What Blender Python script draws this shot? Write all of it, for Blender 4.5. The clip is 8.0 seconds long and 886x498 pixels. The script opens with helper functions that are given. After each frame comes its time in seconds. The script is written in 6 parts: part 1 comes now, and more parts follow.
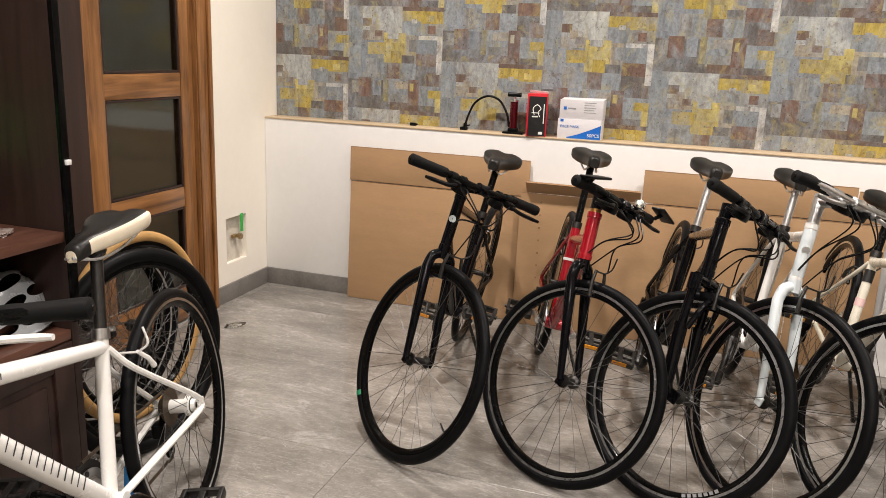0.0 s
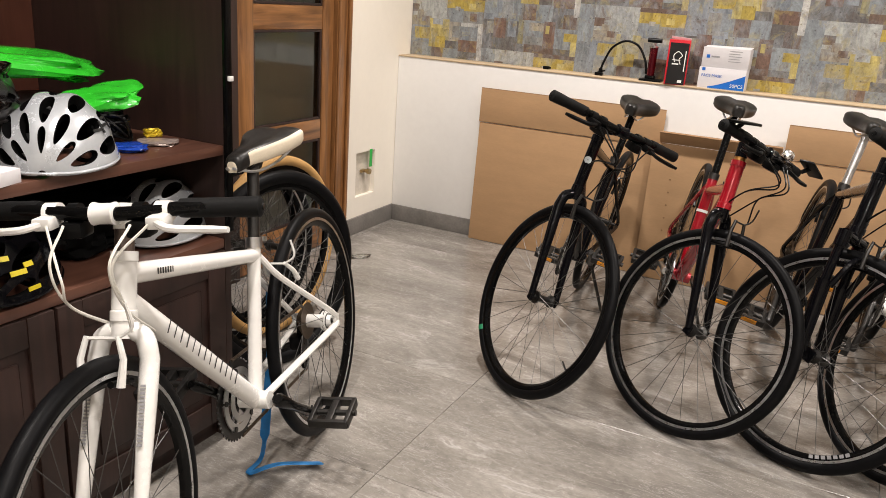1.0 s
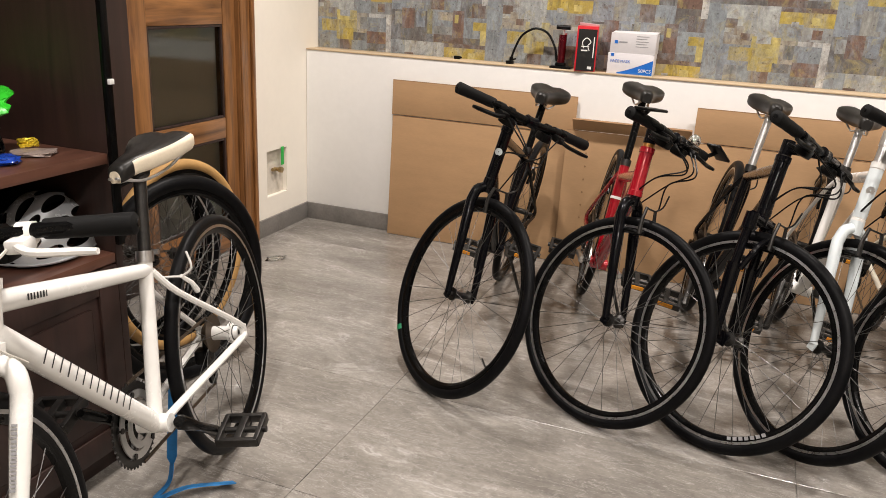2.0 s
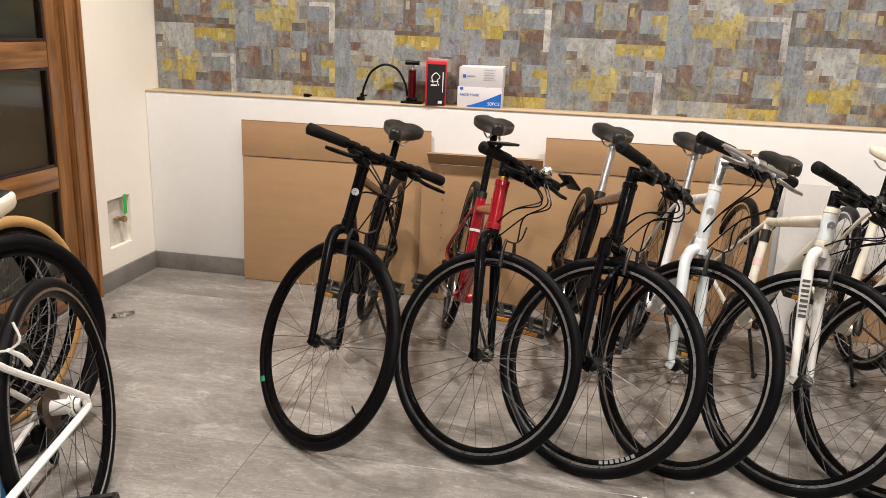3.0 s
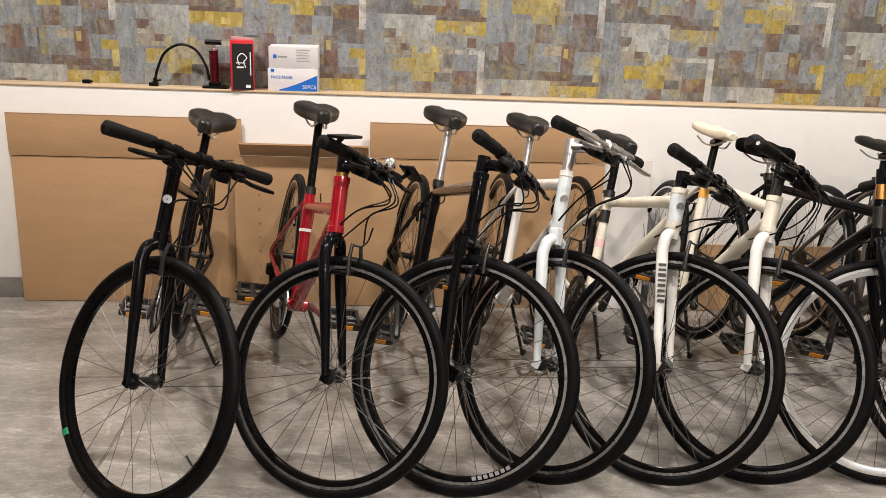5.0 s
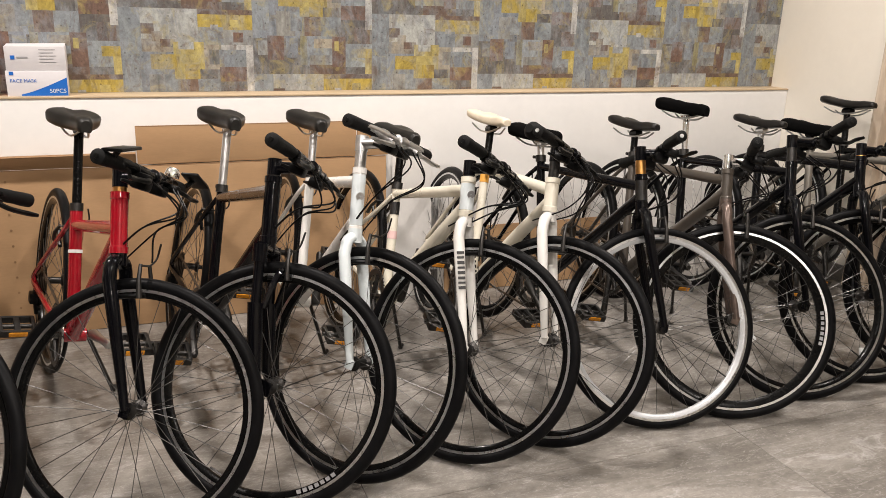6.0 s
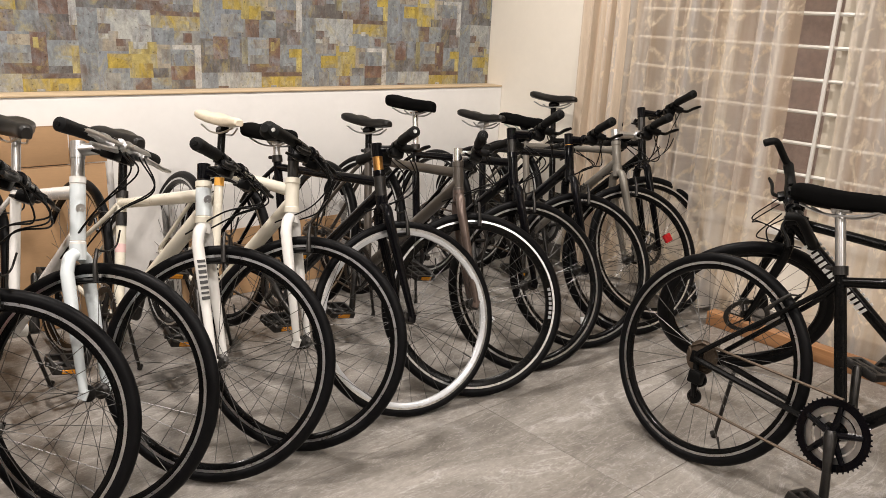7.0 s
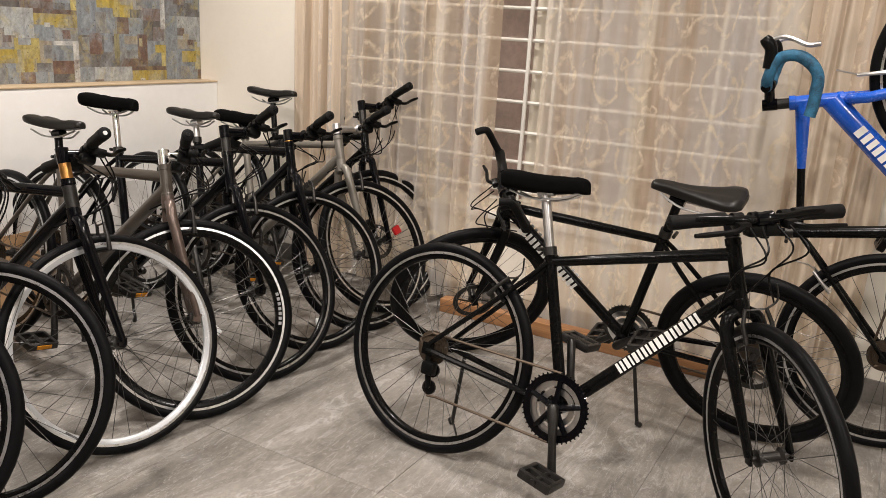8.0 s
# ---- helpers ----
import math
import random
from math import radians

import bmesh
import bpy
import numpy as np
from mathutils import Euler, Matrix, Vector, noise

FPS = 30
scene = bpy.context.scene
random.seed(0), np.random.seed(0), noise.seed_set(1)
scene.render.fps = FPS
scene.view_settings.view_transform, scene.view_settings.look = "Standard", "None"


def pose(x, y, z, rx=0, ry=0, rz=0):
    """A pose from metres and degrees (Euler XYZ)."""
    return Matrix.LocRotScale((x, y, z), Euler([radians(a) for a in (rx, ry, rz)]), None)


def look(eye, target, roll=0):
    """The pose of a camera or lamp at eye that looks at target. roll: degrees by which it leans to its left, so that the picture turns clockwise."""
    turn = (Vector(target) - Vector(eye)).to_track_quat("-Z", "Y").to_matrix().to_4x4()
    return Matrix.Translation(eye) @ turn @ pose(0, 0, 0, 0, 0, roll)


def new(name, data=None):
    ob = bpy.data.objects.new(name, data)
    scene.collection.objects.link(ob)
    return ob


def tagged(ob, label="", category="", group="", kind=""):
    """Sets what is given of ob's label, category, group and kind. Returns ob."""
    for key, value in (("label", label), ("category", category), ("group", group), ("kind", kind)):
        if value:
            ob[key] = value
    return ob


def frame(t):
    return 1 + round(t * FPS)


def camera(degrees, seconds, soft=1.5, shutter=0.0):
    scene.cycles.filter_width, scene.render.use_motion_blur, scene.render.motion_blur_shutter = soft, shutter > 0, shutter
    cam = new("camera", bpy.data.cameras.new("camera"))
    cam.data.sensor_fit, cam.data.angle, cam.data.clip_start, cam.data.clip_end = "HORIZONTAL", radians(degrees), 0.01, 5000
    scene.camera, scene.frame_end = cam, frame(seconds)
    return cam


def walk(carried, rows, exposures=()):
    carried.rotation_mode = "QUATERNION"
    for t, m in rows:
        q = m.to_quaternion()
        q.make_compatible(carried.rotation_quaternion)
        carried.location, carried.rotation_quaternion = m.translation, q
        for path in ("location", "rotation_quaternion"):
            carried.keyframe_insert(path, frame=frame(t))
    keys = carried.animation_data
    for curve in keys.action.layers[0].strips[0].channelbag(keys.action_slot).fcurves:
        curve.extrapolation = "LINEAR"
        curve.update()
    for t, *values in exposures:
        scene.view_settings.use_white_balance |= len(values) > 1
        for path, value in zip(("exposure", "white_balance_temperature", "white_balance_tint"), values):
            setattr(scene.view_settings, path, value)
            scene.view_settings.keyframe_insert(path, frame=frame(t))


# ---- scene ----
cam = camera(58.6, 8.0, soft=0.8)
PATH = [
    (0, (0.402, 0.047, 1.27), (-0.2, 1.891, 0.783), 2.4),
    (0.5, (0.36, 0.001, 1.248), (-0.389, 1.776, 0.712), 3.6),
    (1, (0.349, -0.01, 1.213), (-0.485, 1.702, 0.602), 4.1),
    (1.2, (0.353, -0.009, 1.215), (-0.488, 1.688, 0.571), 3.8),
    (2.3, (0.365, 0.118, 1.23), (-0.197, 1.94, 0.628), 2.6),
    (2.5, (0.364, 0.133, 1.236), (-0.131, 1.98, 0.651), 2.4),
    (3, (0.35, 0.137, 1.235), (0.005, 2.033, 0.699), 2.2),
    (3.5, (0.328, 0.157, 1.245), (0.092, 2.072, 0.72), 2.1),
    (4, (0.305, 0.187, 1.242), (0.143, 2.103, 0.693), 2.2),
    (4.2, (0.286, 0.22, 1.228), (0.166, 2.14, 0.682), 2.3),
    (5.3, (0.183, 0.431, 1.239), (0.488, 2.319, 0.655), 2.0),
    (5.5, (0.183, 0.434, 1.254), (0.592, 2.302, 0.669), 1.7),
    (6, (0.118, 0.454, 1.256), (0.843, 2.224, 0.67), 1.8),
    (6.5, (0.092, 0.469, 1.256), (1.113, 2.089, 0.679), 2.3),
    (7, (0.109, 0.484, 1.25), (1.392, 1.912, 0.689), 3.0),
    (7.5, (0.173, 0.491, 1.24), (1.679, 1.69, 0.694), 3.2),
    (8, (0.239, 0.5, 1.239), (1.922, 1.438, 0.702), 3.5),
]
walk(cam, [(t, look(eye, target, roll)) for t, eye, target, roll in PATH])

# ---- world and light ----
world = bpy.data.worlds.new("world")
scene.world = world
world.use_nodes = True
_bg = world.node_tree.nodes["Background"]
_sky = world.node_tree.nodes.new("ShaderNodeTexSky")
_sky.sky_type, _sky.sun_disc = "NISHITA", False
_sky.sun_elevation, _sky.sun_rotation = radians(4), radians(200)
world.node_tree.links.new(_sky.outputs[0], _bg.inputs[0])
_bg.inputs[1].default_value = 0.05

WALL_L, WALL_R, WALL_B, WALL_S, CEIL = -1.8, 3.385, 3.7, -2.4, 2.85
LEDGE = 0.9
LAMPS = [(-0.9, 2.75), (0.9, 2.75), (2.55, 2.75), (-0.6, 0.7), (0.95, 0.5), (2.5, 0.6), (0.95, -1.4)]
for lx, ly in LAMPS:
    ld = bpy.data.lights.new("downlight", "AREA")
    ld.shape, ld.size, ld.energy, ld.color = "DISK", 0.16, 33, (0.985, 0.905, 0.850)
    ld.spread = radians(150)
    if (lx, ly) == LAMPS[0]:
        ld.energy = 41
    if (lx, ly) in LAMPS[1:3]:
        ld.energy = 35
    if (lx, ly) == LAMPS[5]:
        ld.energy = 15
    lo = new("downlight_beam", ld)
    lo.location = (lx, ly, CEIL - 0.035)


# ---- materials ----
def nodes_of(name):
    m = bpy.data.materials.new(name)
    m.use_nodes = True
    nt = m.node_tree
    return m, nt, nt.nodes, nt.links, nt.nodes["Principled BSDF"]


def ramp(nt, src, stops):
    r = nt.nodes.new("ShaderNodeValToRGB")
    el = r.color_ramp.elements
    while len(el) < len(stops):
        el.new(0.5)
    for e, (p, c) in zip(el, stops):
        e.position, e.color = p, (*c, 1)
    nt.links.new(src, r.inputs[0])
    return r.outputs[0]


def noise_node(nt, scale, detail=4, rough=0.55, stretch=None, distort=0.0):
    tc = nt.nodes.new("ShaderNodeTexCoord")
    out = tc.outputs["Object"]
    if stretch:
        mp = nt.nodes.new("ShaderNodeMapping")
        mp.inputs["Scale"].default_value = stretch
        nt.links.new(out, mp.inputs[0])
        out = mp.outputs[0]
    n = nt.nodes.new("ShaderNodeTexNoise")
    n.inputs["Scale"].default_value = scale
    n.inputs["Detail"].default_value = detail
    n.inputs["Roughness"].default_value = rough
    n.inputs["Distortion"].default_value = distort
    nt.links.new(out, n.inputs["Vector"])
    return n.outputs[0]


def bump(nt, src, bsdf, strength=0.2, dist=0.002):
    b = nt.nodes.new("ShaderNodeBump")
    b.inputs["Strength"].default_value, b.inputs["Distance"].default_value = strength, dist
    nt.links.new(src, b.inputs["Height"])
    nt.links.new(b.outputs[0], bsdf.inputs["Normal"])


def simple(name, col, rough=0.5, metal=0.0, var=0.12, scale=18.0, bumpy=0.0, coat=0.0, stretch=None, spec=0.5):
    """A surface with colour and gloss that vary a little at two scales."""
    m, nt, nd, lk, b = nodes_of(name)
    n1, n2 = noise_node(nt, scale, 5, 0.6, stretch), noise_node(nt, scale * 9, 3, 0.6, stretch)
    mix = nd.new("ShaderNodeMath")
    mix.operation = "MULTIPLY_ADD"
    mix.inputs[1].default_value = 0.35
    lk.new(n2, mix.inputs[0])
    sc = nd.new("ShaderNodeMath")
    sc.operation = "MULTIPLY"
    sc.inputs[1].default_value = 0.65
    lk.new(n1, sc.inputs[0])
    lk.new(sc.outputs[0], mix.inputs[2])
    lo = tuple(max(0, c * (1 - var)) for c in col)
    hi = tuple(min(1, c * (1 + var)) for c in col)
    lk.new(ramp(nt, mix.outputs[0], [(0.3, lo), (0.7, hi)]), b.inputs["Base Color"])
    rr = nd.new("ShaderNodeMapRange")
    rr.inputs["To Min"].default_value, rr.inputs["To Max"].default_value = max(0.02, rough - 0.08), min(1, rough + 0.1)
    lk.new(mix.outputs[0], rr.inputs[0])
    lk.new(rr.outputs[0], b.inputs["Roughness"])
    b.inputs["Metallic"].default_value = metal
    b.inputs["Specular IOR Level"].default_value = spec
    b.inputs["Coat Weight"].default_value, b.inputs["Coat Roughness"].default_value = coat, 0.08
    if bumpy:
        bump(nt, mix.outputs[0], b, bumpy)
    return m


def wood_material(name, dark, light, rough=0.35, axis=2, scale=1.0, coat=0.25):
    m, nt, nd, lk, b = nodes_of(name)
    st = [22.0, 22.0, 22.0]
    st[axis] = 1.6
    g = noise_node(nt, 1.6 * scale, 6, 0.62, st, 0.6)
    big = noise_node(nt, 3.0, 3, 0.5)
    mx = nd.new("ShaderNodeMath")
    mx.operation = "MULTIPLY_ADD"
    mx.inputs[1].default_value = 0.3
    lk.new(big, mx.inputs[0])
    sc = nd.new("ShaderNodeMath")
    sc.operation = "MULTIPLY"
    sc.inputs[1].default_value = 0.72
    lk.new(g, sc.inputs[0])
    lk.new(sc.outputs[0], mx.inputs[2])
    lk.new(ramp(nt, mx.outputs[0], [(0.36, dark), (0.62, light)]), b.inputs["Base Color"])
    b.inputs["Roughness"].default_value = rough
    b.inputs["Coat Weight"].default_value, b.inputs["Coat Roughness"].default_value = coat, 0.2
    bump(nt, mx.outputs[0], b, 0.12)
    return m


def floor_material():
    """Grey marbled porcelain: clouds, drawn-out veins and hair-thin light scratches."""
    m, nt, nd, lk, b = nodes_of("grey_marbled_porcelain")
    oi = nd.new("ShaderNodeObjectInfo")
    tc = nd.new("ShaderNodeTexCoord")
    ad = nd.new("ShaderNodeVectorMath")
    ad.operation = "MULTIPLY_ADD"
    ad.inputs[1].default_value = (1, 1, 1)
    cm = nd.new("ShaderNodeCombineXYZ")
    for i in range(3):
        lk.new(oi.outputs["Random"], cm.inputs[i])
    sc = nd.new("ShaderNodeVectorMath")
    sc.operation = "SCALE"
    sc.inputs["Scale"].default_value = 37.0
    lk.new(cm.outputs[0], sc.inputs[0])
    lk.new(tc.outputs["Object"], ad.inputs[0])
    lk.new(sc.outputs[0], ad.inputs[2])

    def tex(scale, detail, rough, stretch, distort):
        mp = nd.new("ShaderNodeMapping")
        mp.inputs["Scale"].default_value = stretch
        mp.inputs["Rotation"].default_value = (0, 0, 0.35)
        lk.new(ad.outputs[0], mp.inputs[0])
        n = nd.new("ShaderNodeTexNoise")
        n.inputs["Scale"].default_value, n.inputs["Detail"].default_value = scale, detail
        n.inputs["Roughness"].default_value, n.inputs["Distortion"].default_value = rough, distort
        lk.new(mp.outputs[0], n.inputs["Vector"])
        return n.outputs[0]

    cloud = tex(2.2, 6, 0.62, (0.8, 2.2, 1), 0.8)
    base = ramp(nt, cloud, [(0.28, (0.160, 0.146, 0.130)), (0.5, (0.243, 0.224, 0.200)), (0.72, (0.345, 0.322, 0.292))])
    vein = tex(3.1, 8, 0.6, (0.7, 1.5, 1), 1.6)
    vm = ramp(nt, vein, [(0.47, (0, 0, 0)), (0.5, (1, 1, 1)), (0.515, (0, 0, 0))])
    fine = tex(26, 4, 0.7, (1, 1.6, 1), 0.3)
    mx = nd.new("ShaderNodeMixRGB")
    mx.inputs[2].default_value = (0.44, 0.42, 0.40, 1)
    half = nd.new("ShaderNodeMath")
    half.operation = "MULTIPLY"
    lk.new(vm, half.inputs[0])
    lk.new(ramp(nt, cloud, [(0.45, (0, 0, 0)), (0.6, (0.75, 0.75, 0.75))]), half.inputs[1])
    lk.new(half.outputs[0], mx.inputs[0])
    lk.new(base, mx.inputs[1])
    speck = tex(70, 5, 0.75, (1, 1.3, 1), 0.6)
    scr = tex(7, 7, 0.65, (0.5, 2.6, 1), 2.2)
    sm = nd.new("ShaderNodeMixRGB")
    sm.inputs[2].default_value = (0.46, 0.44, 0.42, 1)
    lk.new(ramp(nt, scr, [(0.49, (0, 0, 0)), (0.5, (0.6, 0.6, 0.6)), (0.512, (0, 0, 0))]), sm.inputs[0])
    lk.new(mx.outputs[0], sm.inputs[1])
    mx = nd.new("ShaderNodeMixRGB")
    mx.blend_type = "MULTIPLY"
    mx.inputs[0].default_value = 0.5
    lk.new(sm.outputs[0], mx.inputs[1])
    lk.new(ramp(nt, speck, [(0.3, (0.62, 0.62, 0.62)), (0.6, (1.06, 1.06, 1.06))]), mx.inputs[2])
    m2 = nd.new("ShaderNodeMixRGB")
    m2.blend_type = "MULTIPLY"
    m2.inputs[0].default_value = 0.6
    lk.new(mx.outputs[0], m2.inputs[1])
    lk.new(ramp(nt, fine, [(0.3, (0.72, 0.72, 0.72)), (0.65, (1.0, 1.0, 1.0))]), m2.inputs[2])
    lk.new(m2.outputs[0], b.inputs["Base Color"])
    lk.new(ramp(nt, fine, [(0.3, (0.12, 0.12, 0.12)), (0.7, (0.27, 0.27, 0.27))]), b.inputs["Roughness"])
    return m


def wallpaper_material():
    """Printed patchwork of painted metal plates: the colour of each plate with smears, rust and rivets over it."""
    m, nt, nd, lk, b = nodes_of("patchwork_wallpaper")
    at = nd.new("ShaderNodeVertexColor")
    at.layer_name = "print"
    tc = nd.new("ShaderNodeTexCoord")
    sc = nd.new("ShaderNodeVectorMath")
    sc.operation = "MULTIPLY_ADD"
    sc.inputs[1].default_value = (90, 90, 90)
    lk.new(at.outputs[0], sc.inputs[0])
    lk.new(tc.outputs["Object"], sc.inputs[2])

    def plate_noise(scale, detail, rough, distort, stretch):
        mp = nd.new("ShaderNodeMapping")
        mp.inputs["Scale"].default_value = stretch
        lk.new(sc.outputs[0], mp.inputs[0])
        n = nd.new("ShaderNodeTexNoise")
        n.inputs["Scale"].default_value, n.inputs["Detail"].default_value = scale, detail
        n.inputs["Roughness"].default_value, n.inputs["Distortion"].default_value = rough, distort
        lk.new(mp.outputs[0], n.inputs["Vector"])
        return n.outputs[0]
    smear = plate_noise(11, 9, 0.75, 1.6, (1, 1, 0.55))
    grit = plate_noise(75, 4, 0.7, 0.0, (1, 1, 1))
    rust = plate_noise(15, 8, 0.74, 1.8, (1, 1, 0.6))
    gold = plate_noise(10, 7, 0.72, 1.4, (1, 1, 0.8))
    sky_wash = plate_noise(7, 7, 0.7, 1.2, (1, 1, 0.7))
    drip = plate_noise(30, 5, 0.65, 0.6, (1, 1, 0.16))
    vo = nd.new("ShaderNodeTexVoronoi")
    vo.inputs["Scale"].default_value = 38
    lk.new(tc.outputs["Object"], vo.inputs["Vector"])
    rivet = ramp(nt, vo.outputs["Distance"], [(0.10, (0.35, 0.33, 0.30)), (0.15, (1, 1, 1))])
    m1 = nd.new("ShaderNodeMixRGB")
    m1.blend_type = "OVERLAY"
    m1.inputs[0].default_value = 0.7
    wash = nd.new("ShaderNodeMixRGB")
    wash.inputs[2].default_value = (0.25, 0.275, 0.305, 1)
    lk.new(ramp(nt, sky_wash, [(0.46, (0, 0, 0)), (0.64, (0.7, 0.7, 0.7))]), wash.inputs[0])
    lk.new(at.outputs[0], wash.inputs[1])
    run = nd.new("ShaderNodeMixRGB")
    run.blend_type = "MULTIPLY"
    run.inputs[0].default_value = 0.5
    lk.new(wash.outputs[0], run.inputs[1])
    lk.new(ramp(nt, drip, [(0.32, (0.45, 0.42, 0.40)), (0.48, (1, 1, 1)), (0.66, (1.12, 1.12, 1.08))]), run.inputs[2])
    lk.new(run.outputs[0], m1.inputs[1])
    lk.new(ramp(nt, smear, [(0.3, (0.2, 0.2, 0.21)), (0.5, (0.5, 0.5, 0.5)), (0.7, (0.8, 0.8, 0.77))]), m1.inputs[2])
    m2 = nd.new("ShaderNodeMixRGB")
    m2.inputs[2].default_value = (0.13, 0.078, 0.05, 1)
    lk.new(ramp(nt, rust, [(0.53, (0, 0, 0)), (0.68, (0.65, 0.65, 0.65))]), m2.inputs[0])
    lk.new(m1.outputs[0], m2.inputs[1])
    mg = nd.new("ShaderNodeMixRGB")
    mg.inputs[2].default_value = (0.42, 0.345, 0.11, 1)
    lk.new(ramp(nt, gold, [(0.53, (0, 0, 0)), (0.70, (0.6, 0.6, 0.6))]), mg.inputs[0])
    lk.new(m2.outputs[0], mg.inputs[1])
    mr = nd.new("ShaderNodeMixRGB")
    mr.blend_type = "MULTIPLY"
    mr.inputs[0].default_value = 0.7
    lk.new(mg.outputs[0], mr.inputs[1])
    lk.new(rivet, mr.inputs[2])
    m3 = nd.new("ShaderNodeMixRGB")
    m3.blend_type = "MULTIPLY"
    m3.inputs[0].default_value = 0.6
    lk.new(mr.outputs[0], m3.inputs[1])
    lk.new(ramp(nt, grit, [(0.3, (0.55, 0.55, 0.55)), (0.6, (1, 1, 1))]), m3.inputs[2])
    lk.new(m3.outputs[0], b.inputs["Base Color"])
    b.inputs["Roughness"].default_value = 0.62
    bump(nt, grit, b, 0.1)
    return m


def sheer_material():
    m, nt, nd, lk, b = nodes_of("sheer_curtain_cloth")
    out = nd["Material Output"]
    tr = nd.new("ShaderNodeBsdfTransparent")
    tr.inputs[0].default_value = (1.0, 0.97, 0.93, 1)
    tl = nd.new("ShaderNodeBsdfTranslucent")
    tl.inputs[0].default_value = (0.88, 0.82, 0.74, 1)
    df = nd.new("ShaderNodeBsdfDiffuse")
    df.inputs[0].default_value = (0.66, 0.58, 0.49, 1)
    mx = nd.new("ShaderNodeMixShader")
    mx.inputs[0].default_value = 0.3
    lk.new(df.outputs[0], mx.inputs[1])
    lk.new(tl.outputs[0], mx.inputs[2])
    # embroidered scrolls: rings and leaves in a denser, yellower thread
    tc = nd.new("ShaderNodeTexCoord")
    wob = nd.new("ShaderNodeTexNoise")
    wob.inputs["Scale"].default_value, wob.inputs["Detail"].default_value = 9.0, 3
    lk.new(tc.outputs["Object"], wob.inputs["Vector"])
    shift = nd.new("ShaderNodeVectorMath")
    shift.operation = "MULTIPLY_ADD"
    shift.inputs[1].default_value = (0.0, 0.09, 0.09)
    lk.new(wob.outputs["Color"], shift.inputs[0])
    lk.new(tc.outputs["Object"], shift.inputs[2])

    def motif(scale, lo, hi, rand):
        mp = nd.new("ShaderNodeMapping")
        mp.inputs["Scale"].default_value = scale
        lk.new(shift.outputs[0], mp.inputs[0])
        vo = nd.new("ShaderNodeTexVoronoi")
        vo.inputs["Scale"].default_value, vo.inputs["Randomness"].default_value = 1.0, rand
        lk.new(mp.outputs[0], vo.inputs["Vector"])
        e = (hi - lo) * 0.35
        return ramp(nt, vo.outputs["Distance"], [(lo, (0, 0, 0)), (lo + e, (1, 1, 1)), (hi - e, (1, 1, 1)), (hi, (0, 0, 0))])
    big, small_ = motif((0.0, 7.0, 3.6), 0.30, 0.42, 0.25), motif((0.0, 20.0, 13.0), 0.18, 0.40, 0.6)
    add = nd.new("ShaderNodeMath")
    add.operation = "MAXIMUM"
    lk.new(big, add.inputs[0])
    half_ = nd.new("ShaderNodeMath")
    half_.operation = "MULTIPLY"
    lk.new(small_, half_.inputs[0])
    lk.new(ramp(nt, noise_node(nt, 5.5, 3, 0.5), [(0.48, (0, 0, 0)), (0.58, (0.9, 0.9, 0.9))]), half_.inputs[1])
    lk.new(half_.outputs[0], add.inputs[1])
    leaf = ramp(nt, noise_node(nt, 34, 4, 0.6), [(0.38, (0.15, 0.15, 0.15)), (0.55, (1, 1, 1))])
    pat = nd.new("ShaderNodeMath")
    pat.operation = "MULTIPLY"
    lk.new(add.outputs[0], pat.inputs[0])
    lk.new(leaf, pat.inputs[1])
    weave = noise_node(nt, 420, 2, 0.5)
    dens = nd.new("ShaderNodeMath")
    dens.operation = "MULTIPLY_ADD"
    dens.inputs[1].default_value, dens.inputs[2].default_value = 0.26, 0.47
    lk.new(pat.outputs[0], dens.inputs[0])
    d2 = nd.new("ShaderNodeMath")
    d2.operation = "MULTIPLY_ADD"
    d2.inputs[1].default_value = 0.16
    lk.new(weave, d2.inputs[0])
    lk.new(dens.outputs[0], d2.inputs[2])
    fin = nd.new("ShaderNodeMixShader")
    lk.new(d2.outputs[0], fin.inputs[0])
    lk.new(tr.outputs[0], fin.inputs[1])
    lk.new(mx.outputs[0], fin.inputs[2])
    lk.new(fin.outputs[0], out.inputs["Surface"])
    cx = nd.new("ShaderNodeMixRGB")
    cx.inputs[2].default_value = (0.88, 0.78, 0.62, 1)
    # vertical streaks that run from tan to near-white across the cloth
    streak = noise_node(nt, 1.0, 4, 0.6, (0.0, 11.0, 0.5))
    lk.new(ramp(nt, streak, [(0.36, (0.74, 0.59, 0.44)), (0.52, (0.90, 0.83, 0.75)), (0.66, (0.93, 0.91, 0.89))]), cx.inputs[1])
    lk.new(pat.outputs[0], cx.inputs[0])
    lk.new(cx.outputs[0], df.inputs[0])
    return m


def glass_material(name, tint=(1, 1, 1), rough=0.0):
    m, nt, nd, lk, b = nodes_of(name)
    b.inputs["Base Color"].default_value = (*tint, 1)
    b.inputs["Transmission Weight"].default_value = 1.0
    b.inputs["Roughness"].default_value = rough
    b.inputs["IOR"].default_value = 1.45
    return m


def glow_material(name, col, power):
    m, nt, nd, lk, b = nodes_of(name)
    b.inputs["Emission Color"].default_value = (*col, 1)
    b.inputs["Emission Strength"].default_value = power
    return m


